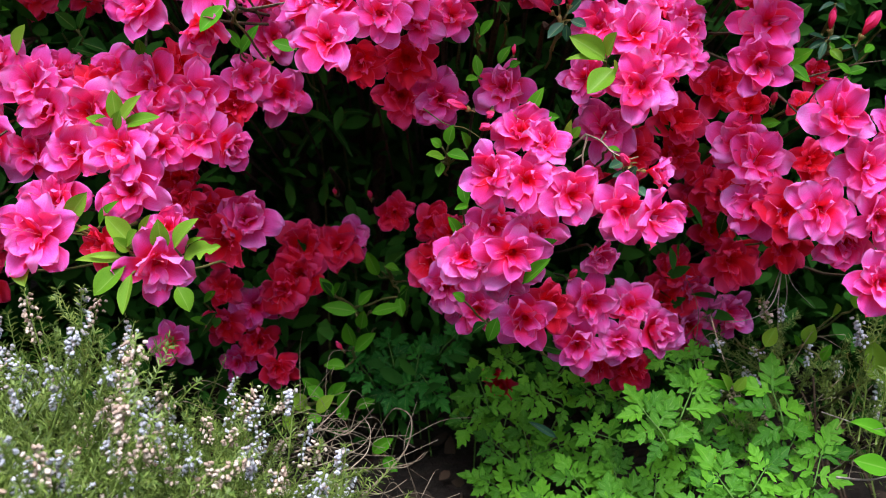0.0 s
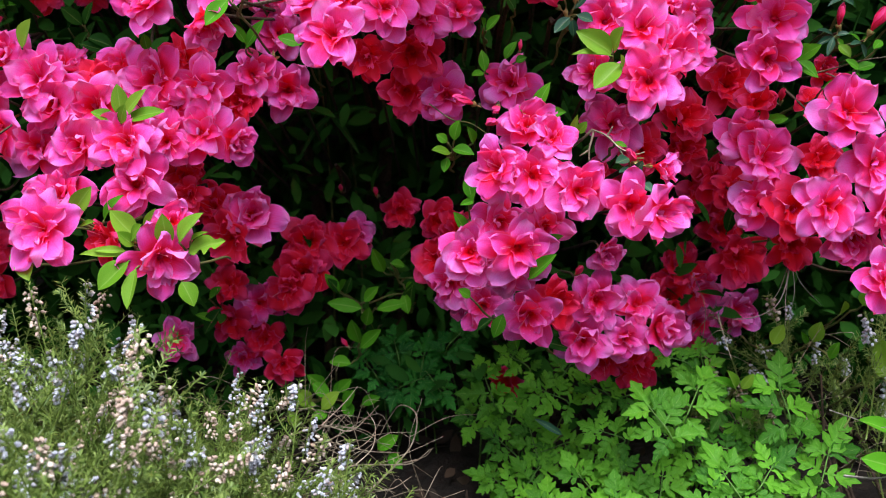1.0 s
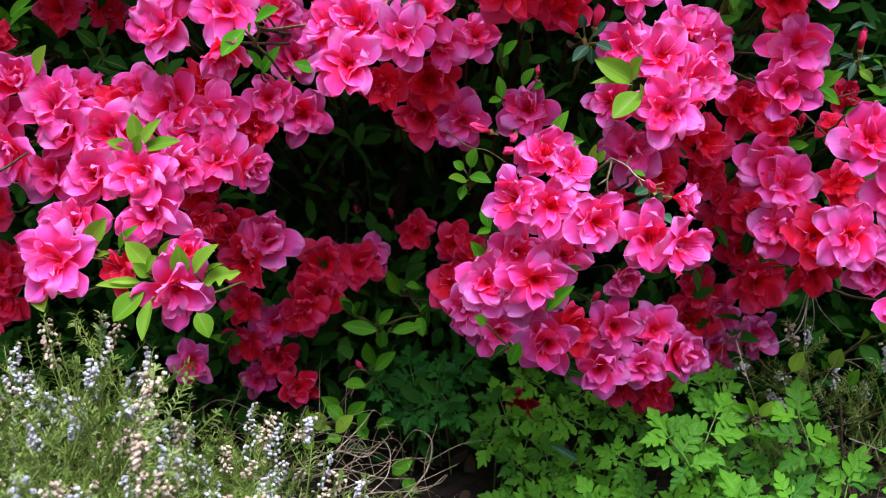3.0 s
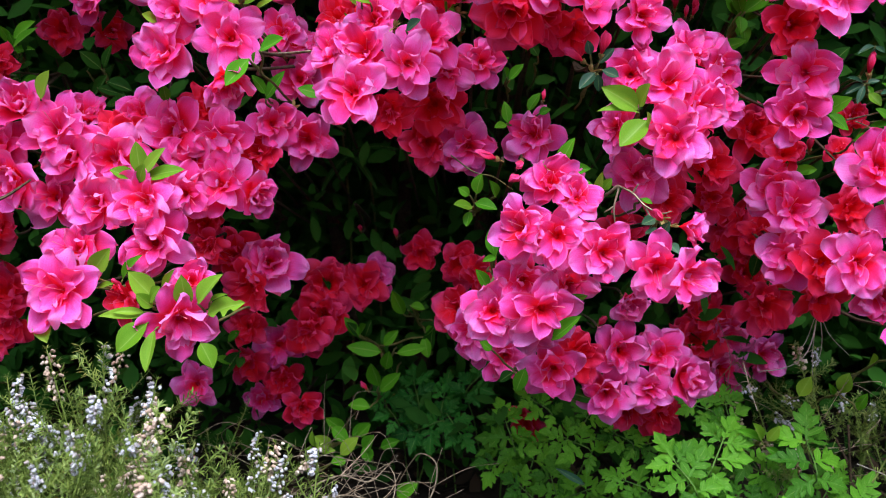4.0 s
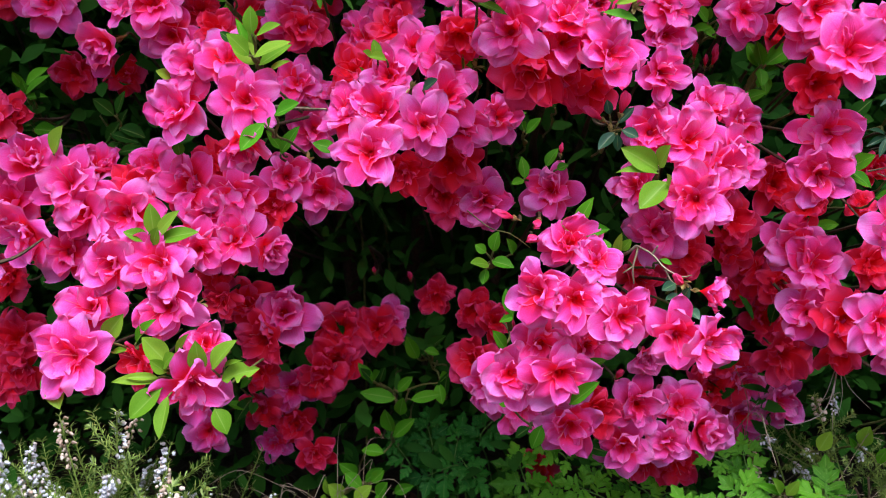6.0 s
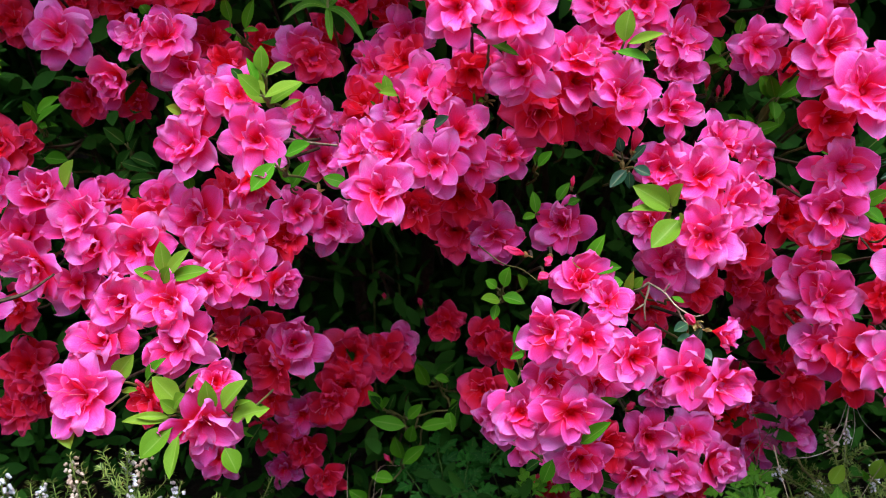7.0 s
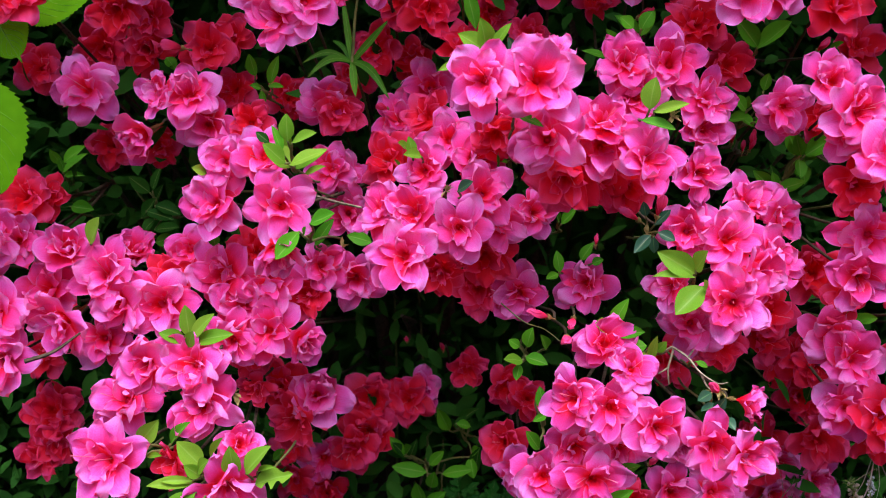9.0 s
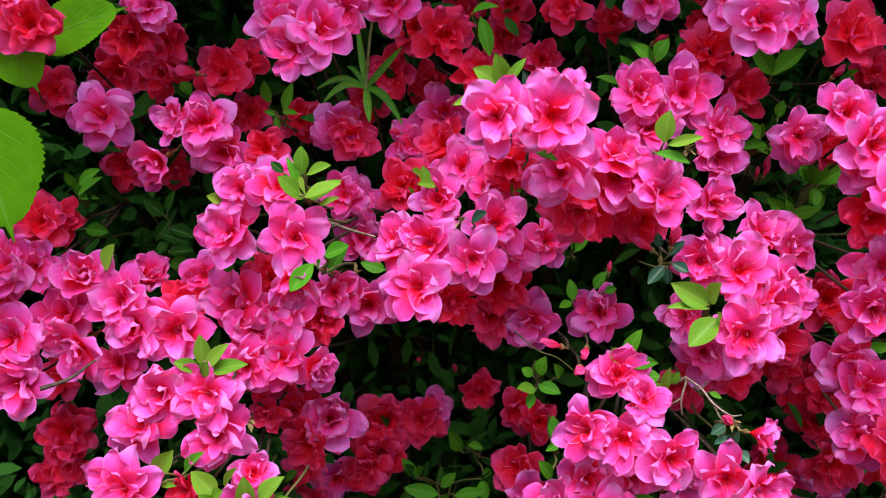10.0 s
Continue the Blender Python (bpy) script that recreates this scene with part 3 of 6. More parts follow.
bough([(0.003, 0.920, 0.590, 0.039, 0.1, 0, 4), (0.005, 0.680, 0.568, 0.055, 0.15, 0.05, 0), (0.011, 0.720, 0.582, 0.035, 0.3, 0.6, 1), (0.070, 0.820, 0.573, 0.048, -0.2, 0.1, 1), (0.102, 0.824, 0.572, 0.049, 0.2, 0.1, 1), (0.130, 0.892, 0.599, 0.053, 0.1, 0, 4), (0.133, 0.820, 0.634, 0.041, -0.3, 0, 1), (0.019, 0.900, 0.631, 0.042, 0.1, -0.1, 4), (0.082, 0.880, 0.637, 0.044, 0, -0.2, 1), (0.090, 0.900, 0.605, 0.018, 0.5, 0.3, 3), (0.063, 1.000, 0.620, 0.045, 0, 0, 4)])
bough([(0.257, 0.915, 0.255, 0.058, 0, -0.1, 4), (0.285, 0.860, 0.278, 0.043, 0.1, -0.3, 4), (0.158, 0.859, 0.227, 0.045, 0.2, 0.1, 1), (0.147, 0.842, 0.202, 0.044, 0, -0.1, 0), (0.180, 0.853, 0.208, 0.052, 0.3, -0.4, 2), (0.206, 0.951, 0.210, 0.057, -0.1, 0, 4), (0.238, 0.958, 0.211, 0.056, 0.3, -0.1, 1), (0.217, 0.955, 0.235, 0.050, 0.1, 0.2, 4), (0.234, 0.958, 0.182, 0.056, 0.2, -0.2, 1), (0.272, 0.960, 0.194, 0.050, 0.3, -0.1, 1), (0.169, 0.902, 0.158, 0.043, 0.2, -0.5, 4), (0.255, 0.970, 0.271, 0.048, 0, 0, 4)])
bough([(0.227, 0.870, 0.410, 0.052, -0.1, -0.1, 4), (0.186, 0.840, 0.386, 0.048, 0.2, 0.1, 4), (0.193, 0.863, 0.357, 0.042, 0, 0, 4), (0.152, 0.830, 0.361, 0.044, 0.1, -0.2, 4), (0.241, 0.833, 0.397, 0.036, 0, 0.2, 4), (0.232, 0.826, 0.370, 0.050, -0.2, 0, 0), (0.247, 0.818, 0.356, 0.053, 0.1, 0, 0), (0.291, 0.772, 0.396, 0.055, 0, 0.05, 0), (0.296, 0.840, 0.352, 0.043, 0, -0.15, 4), (0.243, 0.812, 0.320, 0.048, -0.1, 0, 0), (0.266, 0.800, 0.318, 0.050, 0.2, -0.3, 4), (0.280, 0.767, 0.327, 0.052, 0, 0, 0)])
bough([(0.144, 0.702, 0.364, 0.028, 0.9, -0.15, 2), (0.239, 0.930, 0.323, 0.048, 0, -0.1, 4), (0.228, 0.940, 0.310, 0.046, 0, 0, 4), (0.286, 0.840, 0.399, 0.026, -0.2, 0.3, 4), (0.269, 0.860, 0.399, 0.015, -0.3, 0.6, 3), (0.253, 0.920, 0.316, 0.049, 0, 0, 4)])
bough([(0.160, 0.805, 0.476, 0.048, 0.2, 0.4, 1), (0.184, 0.808, 0.465, 0.040, 0.6, 0, 1), (0.173, 0.775, 0.442, 0.045, 0.5, 0.2, 1), (0.154, 0.748, 0.436, 0.044, 0.6, 0, 2), (0.226, 0.759, 0.433, 0.046, 0, -0.3, 1), (0.230, 0.761, 0.462, 0.052, 0, 0.05, 0), (0.183, 0.830, 0.534, 0.037, 0.2, -0.1, 1), (0.213, 0.764, 0.531, 0.042, -0.2, -0.1, 1), (0.232, 0.735, 0.517, 0.059, 0, 0, 0), (0.222, 0.772, 0.494, 0.046, -0.1, -0.1, 4), (0.264, 0.760, 0.531, 0.045, 0.2, 0.1, 1), (0.174, 0.900, 0.502, 0.010, 0, 0.9, 3)])
bough([(0.180, 0.900, 0.503, 0.011, 0.2, 0.9, 3), (0.183, 0.818, 0.543, 0.042, 0, 0, 0), (0.222, 0.860, 0.528, 0.036, 0, -0.2, 4), (0.215, 0.755, 0.545, 0.050, 0, 0, 0), (0.165, 0.900, 0.509, 0.014, -0.1, 0.8, 3), (0.181, 0.900, 0.507, 0.014, 0.1, 0.8, 3)])
bough([(0.158, 0.901, 0.567, 0.045, 0.2, -0.1, 4), (0.146, 0.790, 0.623, 0.050, -0.1, 0, 1), (0.172, 0.820, 0.625, 0.046, 0.3, 0.1, 1), (0.221, 0.840, 0.614, 0.051, 0, 0, 4), (0.208, 0.793, 0.562, 0.044, 0.1, 0.1, 1), (0.228, 0.900, 0.581, 0.016, 0.4, 0.5, 3), (0.141, 0.980, 0.627, 0.045, 0, 0, 4), (0.273, 0.950, 0.581, 0.045, 0, 0, 4)])
bough([(0.327, 0.760, 0.273, 0.054, 0, -0.1, 0)])
bough([(0.307, 0.790, 0.299, 0.048, 0.1, -0.4, 2), (0.343, 0.790, 0.387, 0.053, 0.1, 0, 0), (0.319, 0.780, 0.357, 0.054, 0, -0.1, 0), (0.326, 0.770, 0.320, 0.044, 0.1, -0.2, 1), (0.346, 0.800, 0.284, 0.034, 0.2, -0.2, 1)])
bough([(0.311, 0.860, 0.460, 0.019, 0.1, 0.9, 3), (0.331, 0.840, 0.456, 0.022, 0.6, 0.7, 3), (0.311, 0.890, 0.420, 0.029, 0, 0, 4)])
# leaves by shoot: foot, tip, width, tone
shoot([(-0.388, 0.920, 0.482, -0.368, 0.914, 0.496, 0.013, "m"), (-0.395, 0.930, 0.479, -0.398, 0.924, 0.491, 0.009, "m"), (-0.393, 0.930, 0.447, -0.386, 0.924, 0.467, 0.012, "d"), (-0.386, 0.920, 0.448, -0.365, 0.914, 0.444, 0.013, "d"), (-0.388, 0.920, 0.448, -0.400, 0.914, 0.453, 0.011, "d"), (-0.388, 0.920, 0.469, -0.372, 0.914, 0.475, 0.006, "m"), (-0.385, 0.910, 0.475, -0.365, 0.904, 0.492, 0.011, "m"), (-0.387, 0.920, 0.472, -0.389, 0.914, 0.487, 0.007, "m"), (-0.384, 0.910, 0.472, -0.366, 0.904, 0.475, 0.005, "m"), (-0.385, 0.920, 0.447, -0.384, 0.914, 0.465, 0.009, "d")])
shoot([(-0.380, 0.910, 0.446, -0.357, 0.904, 0.445, 0.013, "m"), (-0.386, 0.920, 0.444, -0.398, 0.914, 0.445, 0.010, "d")])
shoot([(-0.211, 0.940, 0.200, -0.226, 0.934, 0.180, 0.015, "d"), (-0.216, 0.940, 0.189, -0.231, 0.934, 0.197, 0.010, "m"), (-0.219, 0.930, 0.212, -0.207, 0.924, 0.222, 0.009, "m")])
shoot([(-0.221, 0.712, 0.396, -0.222, 0.706, 0.417, 0.010, "y"), (-0.219, 0.708, 0.395, -0.204, 0.702, 0.415, 0.009, "y"), (-0.217, 0.705, 0.394, -0.192, 0.699, 0.403, 0.010, "y"), (-0.223, 0.712, 0.393, -0.239, 0.706, 0.399, 0.009, "y"), (-0.218, 0.700, 0.393, -0.214, 0.694, 0.404, 0.008, "y"), (-0.205, 0.675, 0.320, -0.219, 0.669, 0.338, 0.013, "y"), (-0.205, 0.670, 0.316, -0.213, 0.664, 0.326, 0.008, "y"), (-0.210, 0.675, 0.309, -0.237, 0.669, 0.310, 0.009, "y"), (-0.211, 0.672, 0.312, -0.228, 0.666, 0.315, 0.005, "y"), (-0.207, 0.665, 0.307, -0.225, 0.659, 0.291, 0.014, "y")])
shoot([(-0.203, 0.665, 0.302, -0.206, 0.659, 0.279, 0.009, "y"), (-0.204, 0.690, 0.319, -0.192, 0.684, 0.338, 0.006, "y"), (-0.184, 0.675, 0.316, -0.185, 0.669, 0.335, 0.011, "y"), (-0.206, 0.668, 0.320, -0.199, 0.662, 0.332, 0.009, "y"), (-0.243, 0.670, 0.338, -0.230, 0.664, 0.354, 0.011, "y"), (-0.239, 0.670, 0.329, -0.228, 0.664, 0.335, 0.004, "y"), (-0.275, 0.665, 0.310, -0.270, 0.659, 0.299, 0.012, "y"), (-0.280, 0.670, 0.310, -0.285, 0.664, 0.305, 0.009, "m"), (-0.230, 0.690, 0.329, -0.218, 0.684, 0.347, 0.010, "m"), (-0.309, 0.910, 0.416, -0.293, 0.904, 0.421, 0.013, "m")])
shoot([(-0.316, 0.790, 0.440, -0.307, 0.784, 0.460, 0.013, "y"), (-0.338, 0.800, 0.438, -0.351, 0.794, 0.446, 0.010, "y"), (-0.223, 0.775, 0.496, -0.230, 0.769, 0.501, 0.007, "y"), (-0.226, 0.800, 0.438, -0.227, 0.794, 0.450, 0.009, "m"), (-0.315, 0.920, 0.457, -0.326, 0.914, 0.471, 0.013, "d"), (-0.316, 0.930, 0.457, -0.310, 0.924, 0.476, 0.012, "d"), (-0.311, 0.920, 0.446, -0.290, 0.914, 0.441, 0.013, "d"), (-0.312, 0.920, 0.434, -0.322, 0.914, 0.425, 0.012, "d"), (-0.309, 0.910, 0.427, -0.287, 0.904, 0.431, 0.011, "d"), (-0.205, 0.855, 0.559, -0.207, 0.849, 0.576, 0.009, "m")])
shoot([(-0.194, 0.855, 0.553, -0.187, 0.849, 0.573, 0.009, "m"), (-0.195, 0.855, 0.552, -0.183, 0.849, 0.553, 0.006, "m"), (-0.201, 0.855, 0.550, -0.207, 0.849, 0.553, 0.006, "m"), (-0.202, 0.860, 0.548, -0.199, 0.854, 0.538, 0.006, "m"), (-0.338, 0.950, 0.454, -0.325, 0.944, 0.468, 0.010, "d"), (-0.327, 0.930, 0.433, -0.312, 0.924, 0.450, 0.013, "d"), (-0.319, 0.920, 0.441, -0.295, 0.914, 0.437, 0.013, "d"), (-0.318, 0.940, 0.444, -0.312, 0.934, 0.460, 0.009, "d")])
shoot([(-0.288, 0.900, 0.571, -0.280, 0.894, 0.563, 0.011, "m")])
shoot([(-0.126, 0.930, 0.131, -0.111, 0.924, 0.121, 0.014, "m"), (-0.102, 0.930, 0.123, -0.090, 0.924, 0.136, 0.012, "m"), (-0.137, 0.900, 0.124, -0.140, 0.894, 0.139, 0.006, "y"), (-0.135, 0.900, 0.123, -0.126, 0.894, 0.135, 0.006, "y"), (-0.132, 0.900, 0.119, -0.121, 0.894, 0.123, 0.007, "y"), (-0.139, 0.900, 0.119, -0.144, 0.894, 0.124, 0.006, "y"), (-0.096, 0.920, 0.117, -0.090, 0.914, 0.104, 0.013, "m"), (-0.118, 0.950, 0.120, -0.130, 0.944, 0.134, 0.014, "m"), (-0.110, 0.950, 0.114, -0.096, 0.944, 0.128, 0.012, "m"), (-0.083, 0.950, 0.103, -0.067, 0.944, 0.112, 0.011, "m")])
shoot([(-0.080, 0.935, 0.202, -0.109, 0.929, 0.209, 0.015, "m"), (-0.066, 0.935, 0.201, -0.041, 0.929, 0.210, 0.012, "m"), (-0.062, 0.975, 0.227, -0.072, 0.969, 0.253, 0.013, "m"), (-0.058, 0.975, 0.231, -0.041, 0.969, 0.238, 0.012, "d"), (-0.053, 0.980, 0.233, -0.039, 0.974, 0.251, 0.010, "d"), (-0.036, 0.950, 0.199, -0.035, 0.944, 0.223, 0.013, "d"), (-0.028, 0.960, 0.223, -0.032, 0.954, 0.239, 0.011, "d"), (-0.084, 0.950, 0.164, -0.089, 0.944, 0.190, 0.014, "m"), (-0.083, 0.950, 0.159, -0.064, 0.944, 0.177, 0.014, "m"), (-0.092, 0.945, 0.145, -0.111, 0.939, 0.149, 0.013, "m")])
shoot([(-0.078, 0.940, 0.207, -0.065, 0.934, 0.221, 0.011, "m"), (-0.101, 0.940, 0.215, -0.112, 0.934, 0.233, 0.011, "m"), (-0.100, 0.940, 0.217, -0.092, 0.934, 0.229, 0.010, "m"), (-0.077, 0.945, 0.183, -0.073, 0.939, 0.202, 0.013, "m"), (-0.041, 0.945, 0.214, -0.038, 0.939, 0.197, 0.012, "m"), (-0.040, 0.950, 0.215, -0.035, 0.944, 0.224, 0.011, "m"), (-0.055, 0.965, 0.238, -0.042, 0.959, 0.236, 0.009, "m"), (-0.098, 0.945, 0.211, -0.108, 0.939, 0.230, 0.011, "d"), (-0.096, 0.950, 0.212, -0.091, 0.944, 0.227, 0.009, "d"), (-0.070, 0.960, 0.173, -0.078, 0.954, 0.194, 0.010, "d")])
shoot([(-0.176, 0.672, 0.318, -0.163, 0.666, 0.338, 0.012, "y"), (-0.170, 0.672, 0.311, -0.148, 0.666, 0.321, 0.012, "b"), (-0.169, 0.675, 0.318, -0.158, 0.669, 0.327, 0.004, "y"), (-0.175, 0.670, 0.292, -0.166, 0.664, 0.279, 0.012, "y")])
shoot([(-0.151, 0.700, 0.514, -0.160, 0.694, 0.527, 0.010, "y"), (-0.148, 0.700, 0.513, -0.127, 0.694, 0.524, 0.010, "y"), (-0.151, 0.710, 0.527, -0.151, 0.704, 0.543, 0.009, "y"), (-0.148, 0.710, 0.526, -0.132, 0.704, 0.532, 0.008, "y"), (-0.155, 0.710, 0.520, -0.159, 0.704, 0.536, 0.007, "m"), (-0.152, 0.730, 0.508, -0.167, 0.724, 0.518, 0.015, "y"), (-0.150, 0.725, 0.507, -0.131, 0.719, 0.521, 0.010, "y"), (-0.157, 0.740, 0.519, -0.159, 0.734, 0.530, 0.007, "y"), (-0.161, 0.745, 0.521, -0.155, 0.739, 0.532, 0.007, "y"), (-0.172, 0.750, 0.521, -0.180, 0.744, 0.528, 0.007, "d")])
shoot([(-0.144, 0.725, 0.502, -0.131, 0.719, 0.511, 0.005, "y"), (-0.141, 0.690, 0.473, -0.154, 0.684, 0.457, 0.013, "m"), (-0.134, 0.690, 0.478, -0.118, 0.684, 0.485, 0.012, "m"), (-0.138, 0.690, 0.470, -0.135, 0.684, 0.477, 0.005, "m"), (-0.152, 0.800, 0.440, -0.139, 0.794, 0.460, 0.011, "m"), (-0.152, 0.800, 0.444, -0.158, 0.794, 0.457, 0.009, "m"), (-0.110, 0.800, 0.443, -0.126, 0.794, 0.449, 0.011, "m"), (-0.086, 0.830, 0.508, -0.093, 0.824, 0.513, 0.007, "y"), (-0.091, 0.820, 0.495, -0.095, 0.814, 0.502, 0.004, "y"), (-0.045, 0.750, 0.490, -0.035, 0.744, 0.497, 0.009, "g")])
shoot([(-0.072, 0.780, 0.509, -0.081, 0.774, 0.513, 0.007, "y"), (-0.078, 0.780, 0.509, -0.080, 0.774, 0.522, 0.007, "y")])
shoot([(-0.026, 0.700, 0.583, -0.040, 0.694, 0.594, 0.012, "y"), (-0.026, 0.695, 0.585, -0.028, 0.689, 0.601, 0.011, "y"), (-0.023, 0.690, 0.585, -0.013, 0.684, 0.600, 0.006, "y"), (-0.031, 0.690, 0.579, -0.053, 0.684, 0.572, 0.008, "y"), (-0.045, 0.860, 0.624, -0.037, 0.854, 0.597, 0.012, "m"), (-0.052, 0.870, 0.626, -0.035, 0.864, 0.634, 0.012, "m")])
shoot([(0.042, 0.780, 0.240, 0.035, 0.774, 0.223, 0.012, "m"), (0.049, 0.800, 0.228, 0.054, 0.794, 0.207, 0.008, "m"), (0.034, 0.800, 0.230, 0.023, 0.794, 0.224, 0.009, "d"), (0.017, 0.800, 0.248, 0.009, 0.794, 0.255, 0.009, "m"), (0.078, 0.840, 0.200, 0.105, 0.834, 0.197, 0.014, "d"), (0.099, 0.860, 0.183, 0.122, 0.854, 0.176, 0.012, "d")])
shoot([(0.004, 0.775, 0.374, 0.006, 0.769, 0.388, 0.011, "m"), (-0.001, 0.780, 0.372, -0.008, 0.774, 0.378, 0.008, "m"), (0.003, 0.770, 0.368, 0.017, 0.764, 0.367, 0.011, "m"), (0.001, 0.770, 0.365, -0.010, 0.764, 0.370, 0.009, "y"), (-0.001, 0.775, 0.361, -0.003, 0.769, 0.351, 0.008, "m"), (0.018, 0.780, 0.371, 0.016, 0.774, 0.383, 0.008, "m"), (0.088, 0.745, 0.376, 0.088, 0.739, 0.394, 0.006, "y"), (0.091, 0.745, 0.382, 0.096, 0.739, 0.390, 0.006, "y"), (0.087, 0.745, 0.378, 0.077, 0.739, 0.379, 0.006, "y"), (0.061, 0.755, 0.396, 0.069, 0.749, 0.416, 0.011, "m")])
shoot([(0.065, 0.750, 0.392, 0.079, 0.744, 0.399, 0.011, "m"), (0.058, 0.755, 0.395, 0.050, 0.749, 0.400, 0.010, "y"), (0.074, 0.750, 0.383, 0.084, 0.744, 0.386, 0.011, "m"), (0.118, 0.745, 0.376, 0.125, 0.739, 0.374, 0.005, "m"), (0.017, 0.755, 0.333, 0.013, 0.749, 0.350, 0.010, "m"), (0.018, 0.750, 0.333, 0.008, 0.744, 0.331, 0.006, "m"), (0.013, 0.740, 0.311, 0.006, 0.734, 0.327, 0.010, "m"), (0.017, 0.750, 0.331, 0.018, 0.744, 0.339, 0.005, "m"), (0.055, 0.700, 0.287, 0.072, 0.694, 0.306, 0.011, "m"), (0.063, 0.710, 0.308, 0.076, 0.704, 0.317, 0.009, "m")])
shoot([(0.120, 0.700, 0.370, 0.110, 0.694, 0.368, 0.008, "g"), (0.124, 0.700, 0.362, 0.112, 0.694, 0.361, 0.007, "g"), (0.124, 0.700, 0.357, 0.127, 0.694, 0.368, 0.008, "g"), (0.130, 0.700, 0.353, 0.134, 0.694, 0.351, 0.008, "g")])
shoot([(0.113, 0.742, 0.438, 0.091, 0.736, 0.453, 0.014, "y"), (0.113, 0.740, 0.436, 0.087, 0.734, 0.440, 0.008, "y"), (0.114, 0.742, 0.440, 0.118, 0.736, 0.455, 0.012, "y"), (0.118, 0.735, 0.431, 0.100, 0.729, 0.415, 0.015, "y"), (0.119, 0.735, 0.426, 0.116, 0.729, 0.437, 0.007, "y"), (0.042, 0.800, 0.432, 0.049, 0.794, 0.445, 0.009, "m"), (0.027, 0.800, 0.423, 0.025, 0.794, 0.438, 0.009, "m"), (0.026, 0.800, 0.422, 0.017, 0.794, 0.420, 0.007, "m"), (0.050, 0.800, 0.430, 0.057, 0.794, 0.434, 0.007, "m"), (-0.016, 0.800, 0.507, -0.003, 0.794, 0.512, 0.008, "m")])
shoot([(-0.012, 0.800, 0.504, -0.018, 0.794, 0.508, 0.007, "m"), (-0.005, 0.810, 0.491, -0.016, 0.804, 0.496, 0.008, "d"), (0.027, 0.830, 0.455, 0.024, 0.824, 0.462, 0.008, "m"), (0.029, 0.830, 0.453, 0.039, 0.824, 0.464, 0.009, "m"), (0.052, 0.860, 0.470, 0.047, 0.854, 0.479, 0.009, "d"), (0.081, 0.755, 0.474, 0.079, 0.749, 0.483, 0.007, "g"), (0.087, 0.755, 0.468, 0.097, 0.749, 0.478, 0.007, "g"), (0.084, 0.750, 0.462, 0.073, 0.744, 0.452, 0.009, "g"), (0.086, 0.750, 0.461, 0.087, 0.744, 0.450, 0.007, "g"), (0.089, 0.750, 0.464, 0.099, 0.744, 0.459, 0.008, "g")])
shoot([(-0.009, 0.700, 0.547, 0.008, 0.694, 0.541, 0.007, "m"), (0.077, 0.730, 0.547, 0.078, 0.724, 0.566, 0.012, "y"), (0.079, 0.725, 0.546, 0.098, 0.719, 0.552, 0.007, "y"), (0.071, 0.725, 0.541, 0.091, 0.719, 0.535, 0.009, "m"), (-0.019, 0.790, 0.502, -0.021, 0.784, 0.514, 0.007, "m"), (0.015, 0.820, 0.462, 0.025, 0.814, 0.471, 0.009, "m"), (0.013, 0.820, 0.461, 0.006, 0.814, 0.471, 0.006, "d")])
shoot([(0.077, 0.840, 0.596, 0.068, 0.834, 0.604, 0.011, "m"), (0.083, 0.840, 0.596, 0.089, 0.834, 0.608, 0.012, "m"), (0.063, 0.840, 0.579, 0.058, 0.834, 0.590, 0.010, "m"), (-0.005, 0.700, 0.574, -0.012, 0.694, 0.591, 0.009, "g"), (-0.000, 0.720, 0.580, 0.004, 0.714, 0.593, 0.006, "y"), (0.087, 0.890, 0.588, 0.072, 0.884, 0.606, 0.013, "m"), (0.089, 0.890, 0.590, 0.097, 0.884, 0.610, 0.013, "m"), (0.075, 0.900, 0.576, 0.065, 0.894, 0.594, 0.012, "m"), (0.065, 0.900, 0.573, 0.047, 0.894, 0.580, 0.008, "m")])
shoot([(0.258, 0.960, 0.269, 0.262, 0.954, 0.297, 0.013, "d"), (0.269, 0.840, 0.198, 0.276, 0.834, 0.215, 0.011, "y")])
shoot([(0.250, 0.830, 0.383, 0.263, 0.824, 0.387, 0.009, "m"), (0.281, 0.800, 0.411, 0.287, 0.794, 0.417, 0.009, "m"), (0.240, 0.830, 0.381, 0.262, 0.824, 0.387, 0.009, "m"), (0.243, 0.830, 0.387, 0.240, 0.824, 0.392, 0.006, "m"), (0.167, 0.840, 0.387, 0.181, 0.834, 0.374, 0.015, "d"), (0.231, 0.950, 0.295, 0.254, 0.944, 0.299, 0.013, "d"), (0.268, 0.840, 0.293, 0.262, 0.834, 0.306, 0.006, "m")])
